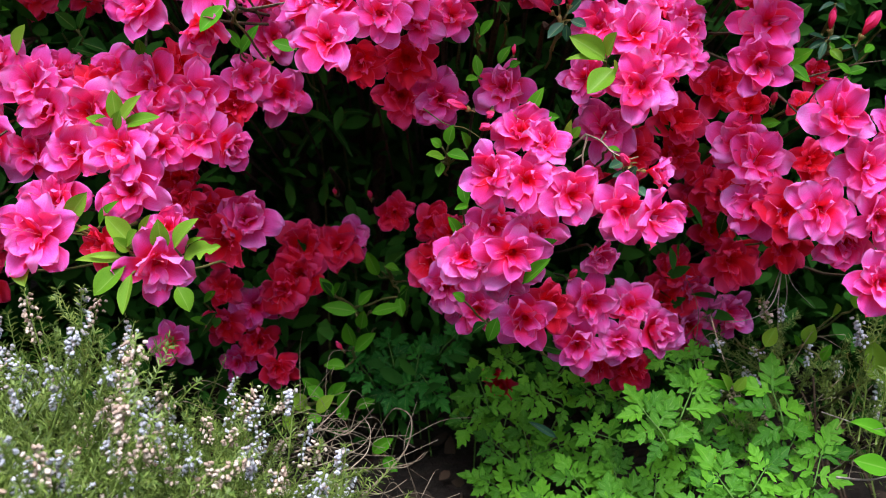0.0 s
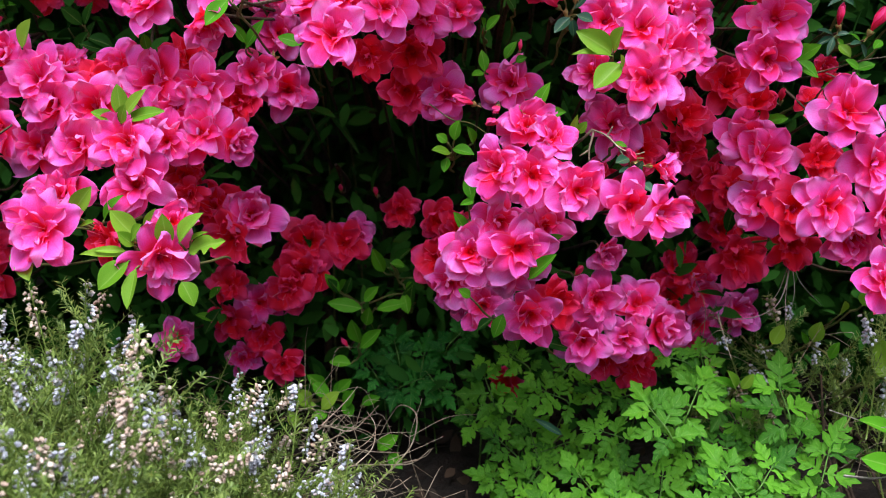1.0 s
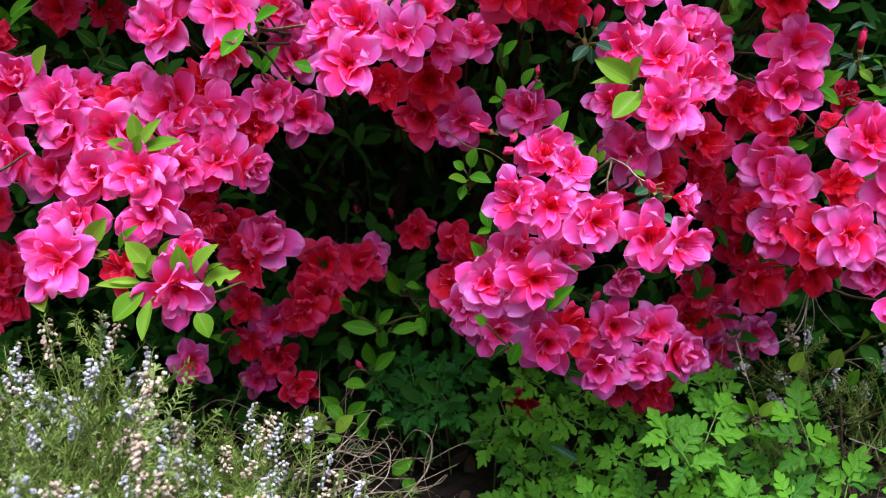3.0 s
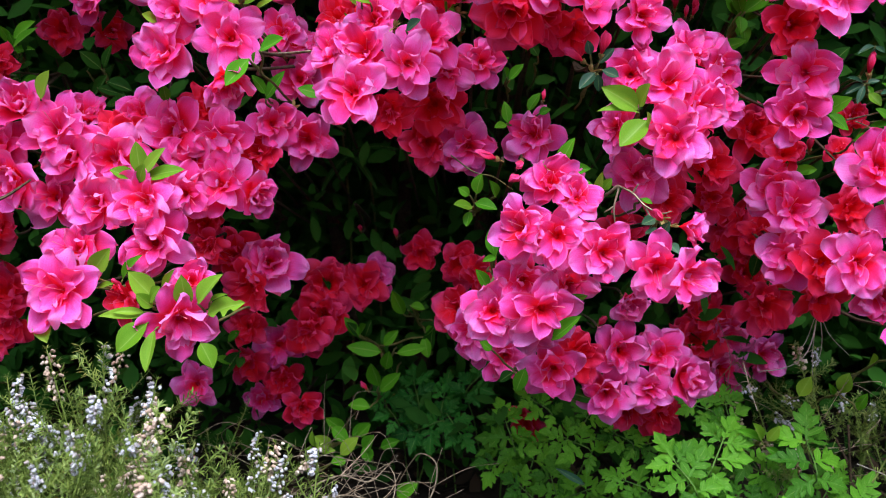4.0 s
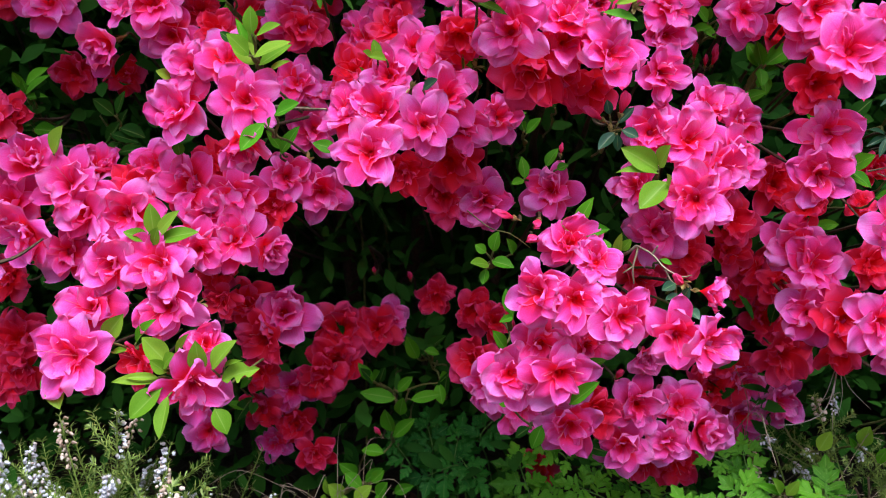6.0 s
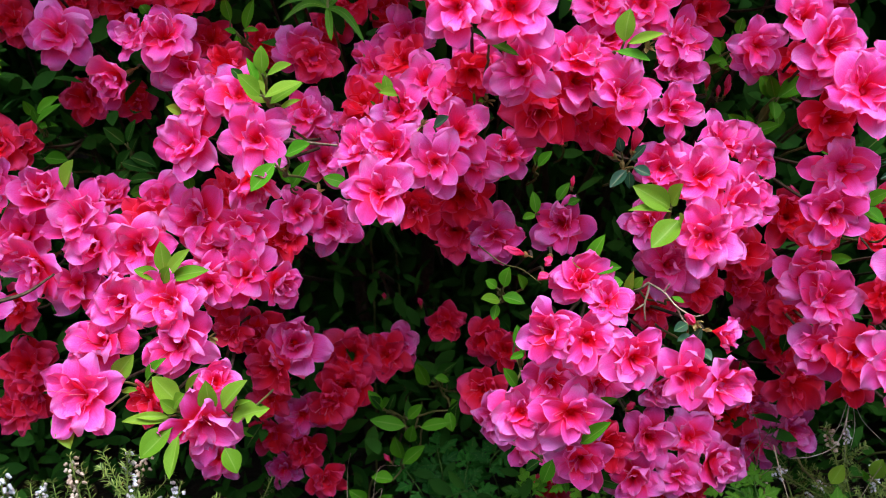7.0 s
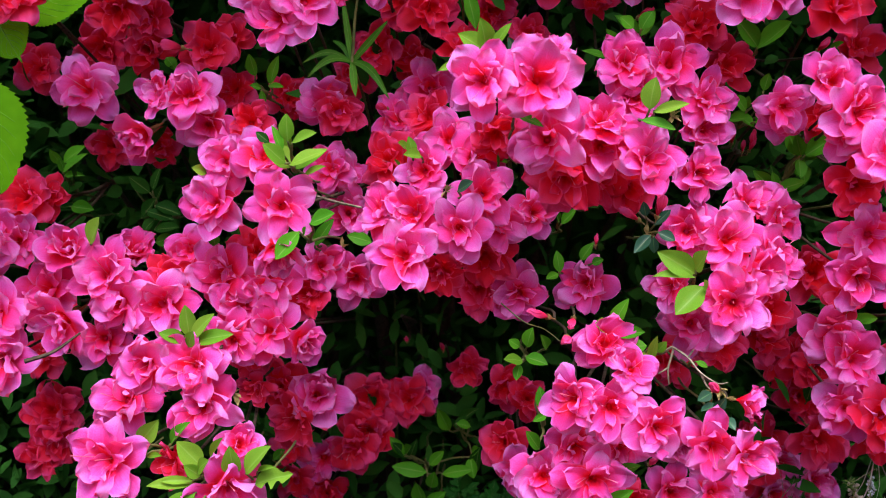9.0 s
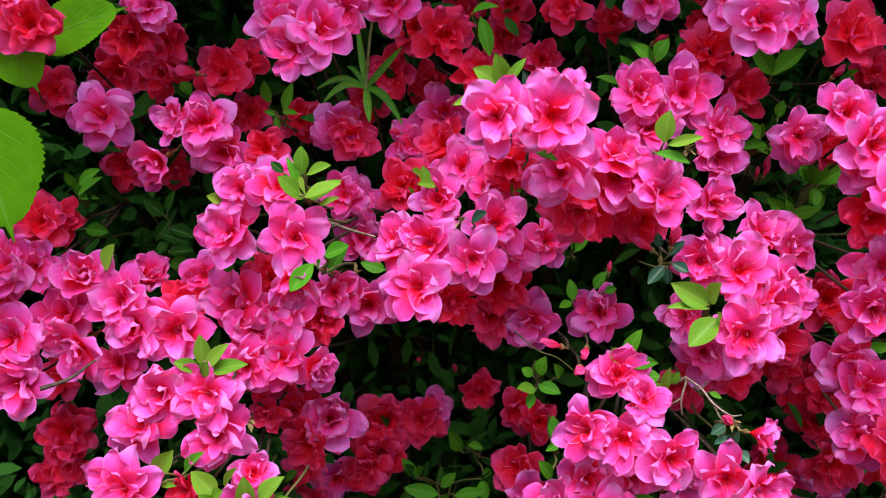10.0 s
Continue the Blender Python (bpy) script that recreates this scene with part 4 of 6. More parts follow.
shoot([(0.260, 0.800, 0.432, 0.271, 0.794, 0.443, 0.012, "m"), (0.259, 0.800, 0.428, 0.275, 0.794, 0.419, 0.010, "m"), (0.163, 0.880, 0.531, 0.175, 0.874, 0.525, 0.009, "m"), (0.180, 0.880, 0.530, 0.186, 0.874, 0.521, 0.010, "m"), (0.167, 0.880, 0.535, 0.170, 0.874, 0.546, 0.009, "m"), (0.206, 0.850, 0.504, 0.198, 0.844, 0.521, 0.011, "m"), (0.209, 0.850, 0.504, 0.227, 0.844, 0.517, 0.015, "m"), (0.205, 0.850, 0.501, 0.205, 0.844, 0.489, 0.011, "m"), (0.193, 0.870, 0.475, 0.177, 0.864, 0.489, 0.011, "m"), (0.195, 0.870, 0.474, 0.214, 0.864, 0.482, 0.012, "m")])
shoot([(0.195, 0.870, 0.476, 0.191, 0.864, 0.488, 0.008, "m"), (0.233, 0.830, 0.477, 0.243, 0.824, 0.465, 0.013, "m"), (0.185, 0.890, 0.549, 0.188, 0.884, 0.562, 0.009, "m"), (0.213, 0.875, 0.497, 0.202, 0.869, 0.516, 0.014, "m"), (0.215, 0.875, 0.497, 0.235, 0.869, 0.510, 0.014, "m"), (0.214, 0.875, 0.495, 0.216, 0.869, 0.482, 0.011, "m"), (0.158, 0.880, 0.529, 0.171, 0.874, 0.531, 0.009, "m"), (0.179, 0.880, 0.525, 0.184, 0.874, 0.532, 0.011, "m"), (0.222, 0.800, 0.483, 0.228, 0.794, 0.472, 0.013, "m"), (0.279, 0.860, 0.462, 0.289, 0.854, 0.477, 0.014, "d")])
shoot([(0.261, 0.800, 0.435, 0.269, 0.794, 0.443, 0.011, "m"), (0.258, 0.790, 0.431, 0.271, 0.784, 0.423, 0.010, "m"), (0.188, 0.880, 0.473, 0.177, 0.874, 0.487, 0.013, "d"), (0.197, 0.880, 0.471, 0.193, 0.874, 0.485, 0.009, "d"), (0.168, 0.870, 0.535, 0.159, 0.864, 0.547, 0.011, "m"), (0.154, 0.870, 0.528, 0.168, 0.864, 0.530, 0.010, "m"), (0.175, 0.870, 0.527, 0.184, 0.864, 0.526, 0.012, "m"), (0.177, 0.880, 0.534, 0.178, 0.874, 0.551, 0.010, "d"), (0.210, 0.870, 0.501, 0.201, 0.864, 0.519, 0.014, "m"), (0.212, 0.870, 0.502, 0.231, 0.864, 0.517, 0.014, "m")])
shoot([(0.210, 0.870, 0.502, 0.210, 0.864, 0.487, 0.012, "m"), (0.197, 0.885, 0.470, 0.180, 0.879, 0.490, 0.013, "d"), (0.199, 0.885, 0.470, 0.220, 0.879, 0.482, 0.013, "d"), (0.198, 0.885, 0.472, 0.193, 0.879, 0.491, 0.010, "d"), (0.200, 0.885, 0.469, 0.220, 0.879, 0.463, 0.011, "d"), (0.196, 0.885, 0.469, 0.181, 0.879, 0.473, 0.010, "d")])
shoot([(0.230, 0.880, 0.578, 0.233, 0.874, 0.587, 0.009, "m"), (0.178, 0.890, 0.582, 0.162, 0.884, 0.602, 0.015, "m"), (0.178, 0.890, 0.581, 0.200, 0.884, 0.599, 0.016, "m"), (0.244, 0.920, 0.582, 0.241, 0.914, 0.571, 0.011, "d"), (0.174, 0.860, 0.621, 0.172, 0.854, 0.632, 0.009, "d")])
shoot([(0.314, 0.860, 0.415, 0.326, 0.854, 0.418, 0.008, "m")])
shoot([(0.312, 0.870, 0.448, 0.296, 0.864, 0.443, 0.006, "g"), (0.308, 0.860, 0.448, 0.302, 0.854, 0.435, 0.006, "g"), (0.313, 0.870, 0.449, 0.322, 0.864, 0.452, 0.005, "g"), (0.314, 0.870, 0.447, 0.319, 0.864, 0.440, 0.005, "m"), (0.311, 0.870, 0.449, 0.296, 0.864, 0.454, 0.004, "g"), (0.326, 0.850, 0.444, 0.315, 0.844, 0.442, 0.005, "g"), (0.326, 0.850, 0.443, 0.330, 0.844, 0.433, 0.005, "g"), (0.326, 0.850, 0.444, 0.330, 0.844, 0.448, 0.004, "m"), (0.325, 0.850, 0.445, 0.317, 0.844, 0.450, 0.004, "m"), (0.317, 0.870, 0.478, 0.303, 0.864, 0.474, 0.006, "g")])
shoot([(0.317, 0.870, 0.477, 0.316, 0.864, 0.466, 0.006, "g"), (0.318, 0.870, 0.478, 0.322, 0.864, 0.473, 0.005, "g"), (0.312, 0.860, 0.442, 0.319, 0.854, 0.433, 0.008, "y"), (0.326, 0.850, 0.423, 0.316, 0.844, 0.431, 0.009, "m"), (0.324, 0.850, 0.423, 0.337, 0.844, 0.428, 0.011, "m"), (0.350, 0.870, 0.445, 0.341, 0.864, 0.441, 0.008, "m"), (0.360, 0.880, 0.458, 0.353, 0.874, 0.463, 0.009, "m")])


def withered_truss(where, seed, size=1.0):
    """What is left of a fallen flower truss: papery bracts round a twig's end."""
    rng = random.Random(seed)
    where = Vector(where)
    core = Soup()
    limb(core, where + Vector((0.0, 0.05, -0.02)), where, 0.0012, 0.0010, rng, 0.002, 3)
    truss = put("truss", core.mesh("truss", GREENSTEM), SHRUB, SHIFT, "withered flower truss with papery tan bracts")
    for k in range(7):
        d = (TOWARD * rng.uniform(0.2, 0.9) + RIGHT * rng.uniform(-1, 1) + UP * rng.uniform(-1, 0.8)).normalized()
        side = d.cross(UP).normalized()
        n = side.cross(d)
        ln, w = rng.uniform(0.006, 0.012) * size, rng.uniform(0.0012, 0.0022) * size
        rows = [[where + d * ln * q - side * w * h + n * w * 0.6 * h, where + d * ln * q, where + d * ln * q + side * w * h + n * w * 0.6 * h]
                for q, h in ((0.0, 0.3), (0.3, 0.9), (0.65, 1.0), (1.0, 0.05))]
        bract = Soup()
        bract.grid(rows)
        put("bract", bract.mesh("bract", BRACT), truss)


withered_truss((-0.210, 0.775, 0.333), 1, 1.2)
withered_truss((-0.139, 0.845, 0.428), 2)
withered_truss((-0.010, 0.820, 0.502), 3, 0.9)
withered_truss((-0.052, 0.734, 0.492), 4, 0.7)
withered_truss((0.082, 0.754, 0.462), 5, 0.7)
withered_truss((0.090, 0.724, 0.543), 6, 0.8)
withered_truss((0.127, 0.712, 0.368), 7, 0.8)


# ---- the shrub's shaded inside: leaves too many to count, shade also put into their green ----
def inner_foliage(name, count, seed, box, size, keep, mat, label):
    rng = np.random.RandomState(seed)
    pts = []
    while len(pts) < count:
        p = rng.uniform(box[0], box[1])
        if keep(*p):
            pts.append(p)
    verts, faces = [], []
    for p in pts:
        length = rng.uniform(*size)
        d = rng.normal(0, 1, 3) + np.array([0, -0.5, 0.1])
        d /= np.linalg.norm(d)
        n = rng.normal(0, 0.6, 3) + np.array([0, -0.5, 0.8])
        x = np.cross(d, n)
        x /= np.linalg.norm(x) + 1e-9
        n = np.cross(x, d)
        w = length * rng.uniform(0.36, 0.5)
        b = len(verts)
        prof = ((0.0, 0.04), (0.3, 0.42), (0.6, 0.48), (0.85, 0.27), (1.0, 0.02))
        for s, h in prof:
            c = np.array(p) + d * length * s - n * length * 0.12 * s * s
            verts += [c - x * w * h + n * w * h * 0.25, c, c + x * w * h + n * w * h * 0.25]
        for i in range(4):
            for j in range(2):
                a = b + i * 3 + j
                faces.append((a, a + 1, a + 4, a + 3))
    return from_lists(name, verts, faces, mat)


def skin(x, z):
    """How far back the flowering face of the shrub stands."""
    hollow = math.exp(-((x + 0.06) / 0.13) ** 2 - ((z - 0.34) / 0.10) ** 2)
    return 0.88 + 0.18 * hollow + 0.10 * max(0.0, 0.25 - z) / 0.25


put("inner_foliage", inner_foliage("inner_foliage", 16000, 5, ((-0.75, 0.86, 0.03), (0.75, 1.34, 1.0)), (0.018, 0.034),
    lambda x, y, z: y > skin(x, z) + 0.03, INNER, ""), SHRUB, SHIFT, "small leaves inside the shrub, green darkened for the shade there")["kind"] = "stuff"
# outsized leaves added behind to keep sky light out of the gaps
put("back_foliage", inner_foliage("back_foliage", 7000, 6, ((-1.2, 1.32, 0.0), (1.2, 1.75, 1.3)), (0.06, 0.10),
    lambda x, y, z: (x / 1.25) ** 2 + ((y - 1.15) / 0.68) ** 2 + max(0.0, z - 0.8) ** 2 < 1.0, INNER, ""), SHRUB, SHIFT, "outsized dark leaves added at the back of the shrub to stop sky light")["kind"] = "stuff"
# unseen leaves overhead, added to shade the blossoms below
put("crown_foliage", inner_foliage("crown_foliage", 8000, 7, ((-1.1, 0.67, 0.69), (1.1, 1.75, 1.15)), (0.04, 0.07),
    lambda x, y, z: 0.72 + 0.28 * max(0, 0.95 - y) < z < 1.14 + 0.05 * math.sin(9 * x) * math.sin(8 * y) - 0.34 * (x / 1.1) ** 2 - 0.30 * ((y - 1.2) / 0.55) ** 2, INNER, ""), SHRUB, SHIFT, "unseen crown leaves added to shade the shrub below")["kind"] = "stuff"
# unseen leaves at both sides, added to keep sky light out
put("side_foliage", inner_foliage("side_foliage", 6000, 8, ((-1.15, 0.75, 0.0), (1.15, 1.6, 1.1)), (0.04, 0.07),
    lambda x, y, z: 0.54 + 0.2 * max(0.0, 1.1 - y) < abs(x) < 1.13 - 0.4 * max(0.0, z - 0.45) ** 2 - 0.5 * max(0.0, 1.0 - y) + 0.04 * math.sin(11 * z + 7 * y) - 0.9 * max(0.0, y - 1.25) ** 1.5 - 0.5 * max(0.0, 1.0 - y), INNER, ""), SHRUB, SHIFT, "unseen leaves added at the shrub's flanks to stop sky light")["kind"] = "stuff"
stems = Soup()
srng = random.Random(9)
for k in range(9):
    x = -0.4 + 0.1 * k + srng.uniform(-0.03, 0.03)
    limb(stems, (x * 0.5, 1.34 + srng.uniform(-0.04, 0.04), -0.02), (x, 1.32 + srng.uniform(-0.04, 0.06), 0.85), 0.011, 0.004, srng, 0.05, 7)
put("stem", stems.mesh("stem", BARK), SHRUB, SHIFT)

# ---- ground: one sheet of garden soil with litter on it ----
def axis_steps(fine_from, fine_to, step, far):
    inner = list(np.arange(fine_from, fine_to + step / 2, step))
    outer = [0.1 * 1.6 ** k for k in range(14)]
    return [fine_from - o for o in reversed(outer) if o < far] + inner + [fine_to + o for o in outer if o < far]


gx, gy = axis_steps(-0.6, 0.6, 0.02, 40), axis_steps(0.2, 1.5, 0.02, 40)
gverts = [(x, y, 0.012 * noise.noise((x * 9, y * 9, 0)) + 0.005 * noise.noise((x * 40, y * 40, 3)) + 0.02) for y in gy for x in gx]
gfaces = [(j * len(gx) + i, j * len(gx) + i + 1, (j + 1) * len(gx) + i + 1, (j + 1) * len(gx) + i) for j in range(len(gy) - 1) for i in range(len(gx) - 1)]
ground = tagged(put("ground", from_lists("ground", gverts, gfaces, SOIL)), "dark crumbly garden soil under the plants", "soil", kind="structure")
litter = tagged(put("leaf_litter", inner_foliage("leaf_litter", 500, 21, ((-0.5, 0.62, 0.02), (0.6, 1.2, 0.045)), (0.012, 0.03), lambda x, y, z: True, LITTER, "")),
                "brown fallen leaves and petals on the soil", "leaf litter", kind="stuff")


# ---- an unseen block, added behind the shrub, stops sky light and closes holes ----
wall = bmesh.new()
bmesh.ops.create_cube(wall, size=1.0, matrix=Matrix.Translation((0, 1.95, 0.9)) @ Matrix.Diagonal((5.0, 0.2, 1.8, 1)))
bmesh.ops.bevel(wall, geom=wall.edges[:], offset=0.012, segments=2, affect="EDGES")
block_mesh = bpy.data.meshes.new("wall_back")
wall.to_mesh(block_mesh)
wall.free()
block_mesh.materials.append(SOIL)
tagged(put("wall_back", block_mesh), "unseen dark block added behind the shrub to stop sky light", "wall", kind="structure")

# ---- unseen hedge-like blocks, added behind and beside the camera, cut low sky light ----
def hedge(name, centre, size):
    bm = bmesh.new()
    bmesh.ops.create_cube(bm, size=1.0)
    bmesh.ops.subdivide_edges(bm, edges=bm.edges[:], cuts=14, use_grid_fill=True)
    for v in bm.verts:
        p = Vector((v.co.x * size[0], v.co.y * size[1], v.co.z * size[2])) + Vector(centre)
        v.co = p + Vector((noise.noise(p * 2.1), noise.noise(p * 2.3 + Vector((5, 0, 0))), noise.noise(p * 1.9 + Vector((0, 7, 0))))) * 0.12
    me = bpy.data.meshes.new(name)
    bm.to_mesh(me)
    bm.free()
    me.materials.append(TONE["d"])
    tagged(put(name, me), "unseen dark green block added to cut low sky light", "hedge", kind="structure")


hedge("hedge_south", (0.0, -2.5, 0.42), (6.4, 0.8, 0.95))
hedge("hedge_west", (-2.9, 0.0, 0.6), (0.8, 4.0, 1.3))
hedge("hedge_east", (2.9, 0.0, 0.6), (0.8, 4.0, 1.3))

# ---- heather: upright sprigs with needles and a spike of bells ----
def needle_ring(soup, c, axis, rng, count, low, high):
    """Short flat needles round one place of a twig, each rising along it."""
    for k in range(count):
        d = Vector((rng.gauss(0, 1), rng.gauss(0, 1), rng.gauss(0, 1)))
        d = (d - axis * d.dot(axis)).normalized() + axis * rng.uniform(0.15, 1.1)
        d.normalize()
        ln = rng.uniform(low, high)
        side = d.cross(Vector((0.3, 0.2, 0.93))).normalized() * 0.00046
        b = len(soup.v)
        soup.v += [c - side * 0.5, c + side * 0.5, c + d * ln * 0.6 + side, c + d * ln * 0.6 - side, c + d * ln + Vector((0, 0, -0.0006))]
        soup.uv += [(0, 0)] * 5
        soup.f += [(b, b + 1, b + 2, b + 3), (b + 3, b + 2, b + 4)]


def needled_twig(soup, path, rng, first, step, count, low, high):
    length = len(path) - 1
    s = first
    while s <= 1.0:
        q = s * length
        i = min(int(q), length - 1)
        axis = (path[i + 1] - path[i]).normalized()
        needle_ring(soup, path[i].lerp(path[i + 1], q - i), axis, rng, count, low, high)
        s += step
    needle_ring(soup, path[-1], (path[-1] - path[-2]).normalized(), rng, count + 2, low * 0.8, high * 0.8)


def sprig_kit(seed, withered, sway=0.03):
    """A heather sprig with side twigs, and the nodding bells that crowd below its tip."""
    rng = random.Random(seed)
    h = rng.uniform(0.085, 0.12)
    bend = Vector((rng.uniform(-sway, sway), rng.uniform(-sway, sway), 0))
    path = curve_path([(0, 0, 0), bend * 0.2 + Vector((0, 0, h * 0.5)), bend + Vector((0, 0, h))], 8)
    green = Soup()
    green.tube(path, [0.0009 - 0.0005 * k / (len(path) - 1) for k in range(len(path))], 5)
    needled_twig(green, path, rng, 0.25, 0.03, 5, 0.0050, 0.0085)
    for k in range(rng.choice((2, 3, 4))):
        root = path[rng.randint(5, 12)]
        a = rng.uniform(0, 6.3)
        out = Vector((math.cos(a), math.sin(a), rng.uniform(0.7, 1.6))).normalized() * rng.uniform(0.022, 0.042)
        twig = curve_path([root, root + out * 0.5 + Vector((0, 0, -0.001)), root + out + Vector((0, 0, 0.005))], 4)
        green.tube(twig, [0.0005] * 4 + [0.0003] * (len(twig) - 4), 4)
        needled_twig(green, twig, rng, 0.2, 0.08, 4, 0.0045, 0.0075)
    bells = Soup()
    first = rng.uniform(0.62, 0.86)
    count = rng.randint(18, 34)
    lean = rng.uniform(0, 6.3)
    for k in range(count):
        q = (first + (0.985 - first) * (k + rng.random()) / count) * (len(path) - 1)
        i = min(int(q), len(path) - 2)
        c = path[i].lerp(path[i + 1], q - i)
        a = lean + rng.gauss(0, 1.3)
        d = Vector((math.cos(a), math.sin(a), 0.25))
        foot = c + d * rng.uniform(0.0012, 0.0046)
        d = (d * 0.7 + Vector((rng.uniform(-0.3, 0.3), rng.uniform(-0.3, 0.3), -rng.uniform(0.3, 1.0)))).normalized()
        ln = rng.uniform(0.0023, 0.0034)
        bells.tube([foot, foot + d * ln * 0.16, foot + d * ln * 0.5, foot + d * ln * 0.82, foot + d * ln],
                   [0.0005, 0.00115, 0.00125, 0.0007, 0.0012], 6)
    return green.mesh("sprig", NEEDLE), bells.mesh("bells", TAN if withered else BELL)


SPRIGS = [sprig_kit(40 + k, k % 5 in (1, 3)) for k in range(20)]
HRNG = random.Random(17)


def sprig(host, shift, foot, lean, scale, kit=None):
    g, b = kit or HRNG.choice(SPRIGS)
    m = Matrix.Translation(foot) @ Euler((lean[0], lean[1], HRNG.uniform(0, 6.3))).to_matrix().to_4x4() @ Matrix.Scale(scale, 4)
    ob = put("sprig", g, host, shift @ m)
    if HRNG.random() < 0.74 or kit:
        put("flower_spike", b, ob)


def mound_top(x, y):
    return 0.274 - 1.02 * max(0.0, min(x, -0.10) + 0.185) - 0.3 * max(0.0, x + 0.10) - 0.7 * max(0.0, y - 0.63) - 0.12 * max(0.0, 0.5 - y)


def heather_clump(where, label, spots, tops, lo, hi, count, group):
    host = thing("heather_clump", where, label, "heather", group)
    shift = Matrix.Translation(-Vector(where))
    for x, y in spots:
        sc = HRNG.uniform(0.68, 1.08)
        top = tops(x, y) + HRNG.uniform(-0.02, 0.012)
        lean = (max(-0.8, min(0.9, HRNG.gauss(0.1, 0.55))), max(-0.9, min(0.9, HRNG.gauss(0.1, 0.6))))
        sprig(host, shift, (x, y, top - 0.095 * sc), lean, sc)
    soup = Soup()
    rng = random.Random(int(abs(where[0]) * 100) + 5)
    for k in range(16):
        x, y = rng.uniform(lo[0], hi[0]), rng.uniform(lo[1], hi[1])
        limb(soup, (where[0] + (x - where[0]) * 0.3, where[1] + (y - where[1]) * 0.3, 0.0), (x, y, max(0.06, tops(x, y) - 0.07)), 0.0022, 0.0009, rng, 0.012, 5)
    put("woody_stem", soup.mesh("woody_stem", BARK), host, shift)["kind"] = "stuff"
    verts, faces = [], []
    for k in range(count):
        x, y = rng.uniform(lo[0], hi[0]), rng.uniform(lo[1], hi[1])
        t = tops(x, y)
        c = Vector((x, y, rng.uniform(max(0.03, t - 0.11), t - 0.024)))
        d = Vector((rng.gauss(0, 1), rng.gauss(0, 1), rng.gauss(0.5, 0.8))).normalized()
        s = d.cross(Vector((0.2, 0.9, 0.3))).normalized() * 0.00040
        ln = rng.uniform(0.005, 0.009)
        b = len(verts)
        verts += [c - s * 0.5, c + s * 0.5, c + d * ln * 0.6 + s, c + d * ln * 0.6 - s, c + d * ln]
        faces += [(b, b + 1, b + 2, b + 3), (b + 3, b + 2, b + 4)]
    put("needles", from_lists("needles", verts, faces, NEEDLE), host, shift)["kind"] = "stuff"
    return host, shift


def scatter(lo, hi, count, keep):
    out = []
    while len(out) < count:
        x, y = HRNG.uniform(lo[0], hi[0]), HRNG.uniform(lo[1], hi[1])
        if keep(x, y):
            out.append((x, y))
    return out


front, fshift = heather_clump((-0.27, 0.52, 0.0), "low heather clump with white bells, some withered to tan", scatter((-0.44, 0.40), (-0.165, 0.67), 390, lambda x, y: y > 0.4 - 0.15 * (x + 0.1) and not (x > -0.22 and y > 0.585)),
                              mound_top, (-0.44, 0.40), (-0.165, 0.66), 6000, "heather clumps")
heather_clump((-0.11, 0.57, 0.0), "edge of a heather clump with white and tan bells", scatter((-0.165, 0.46), (-0.04, 0.70), 190, lambda x, y: y < 0.66 - 0.6 * (x + 0.10)),
              mound_top, (-0.165, 0.46), (-0.05, 0.67), 2600, "heather clumps")
# one sprig stands clear of the clump
sprig(front, fshift, (-0.234, 0.650, 0.206), (0.0, 0.0), 0.98, sprig_kit(90, False, 0.003))
heather_clump((0.40, 0.86, 0.0), "straggling heather with white bells in the shrub's shade", scatter((0.26, 0.78), (0.48, 0.98), 46, lambda x, y: True),
              lambda x, y: 0.14 + 0.55 * max(0.0, x - 0.26) + 0.06 * math.sin(40 * x + 9 * y), (0.26, 0.78), (0.5, 0.98), 900, "heather clumps")
heather_clump((-0.20, 0.84, 0.0), "thin heather sprigs under the azalea", scatter((-0.26, 0.76), (-0.16, 0.90), 9, lambda x, y: True),
              lambda x, y: 0.16, (-0.26, 0.76), (-0.14, 0.90), 300, "heather clumps")


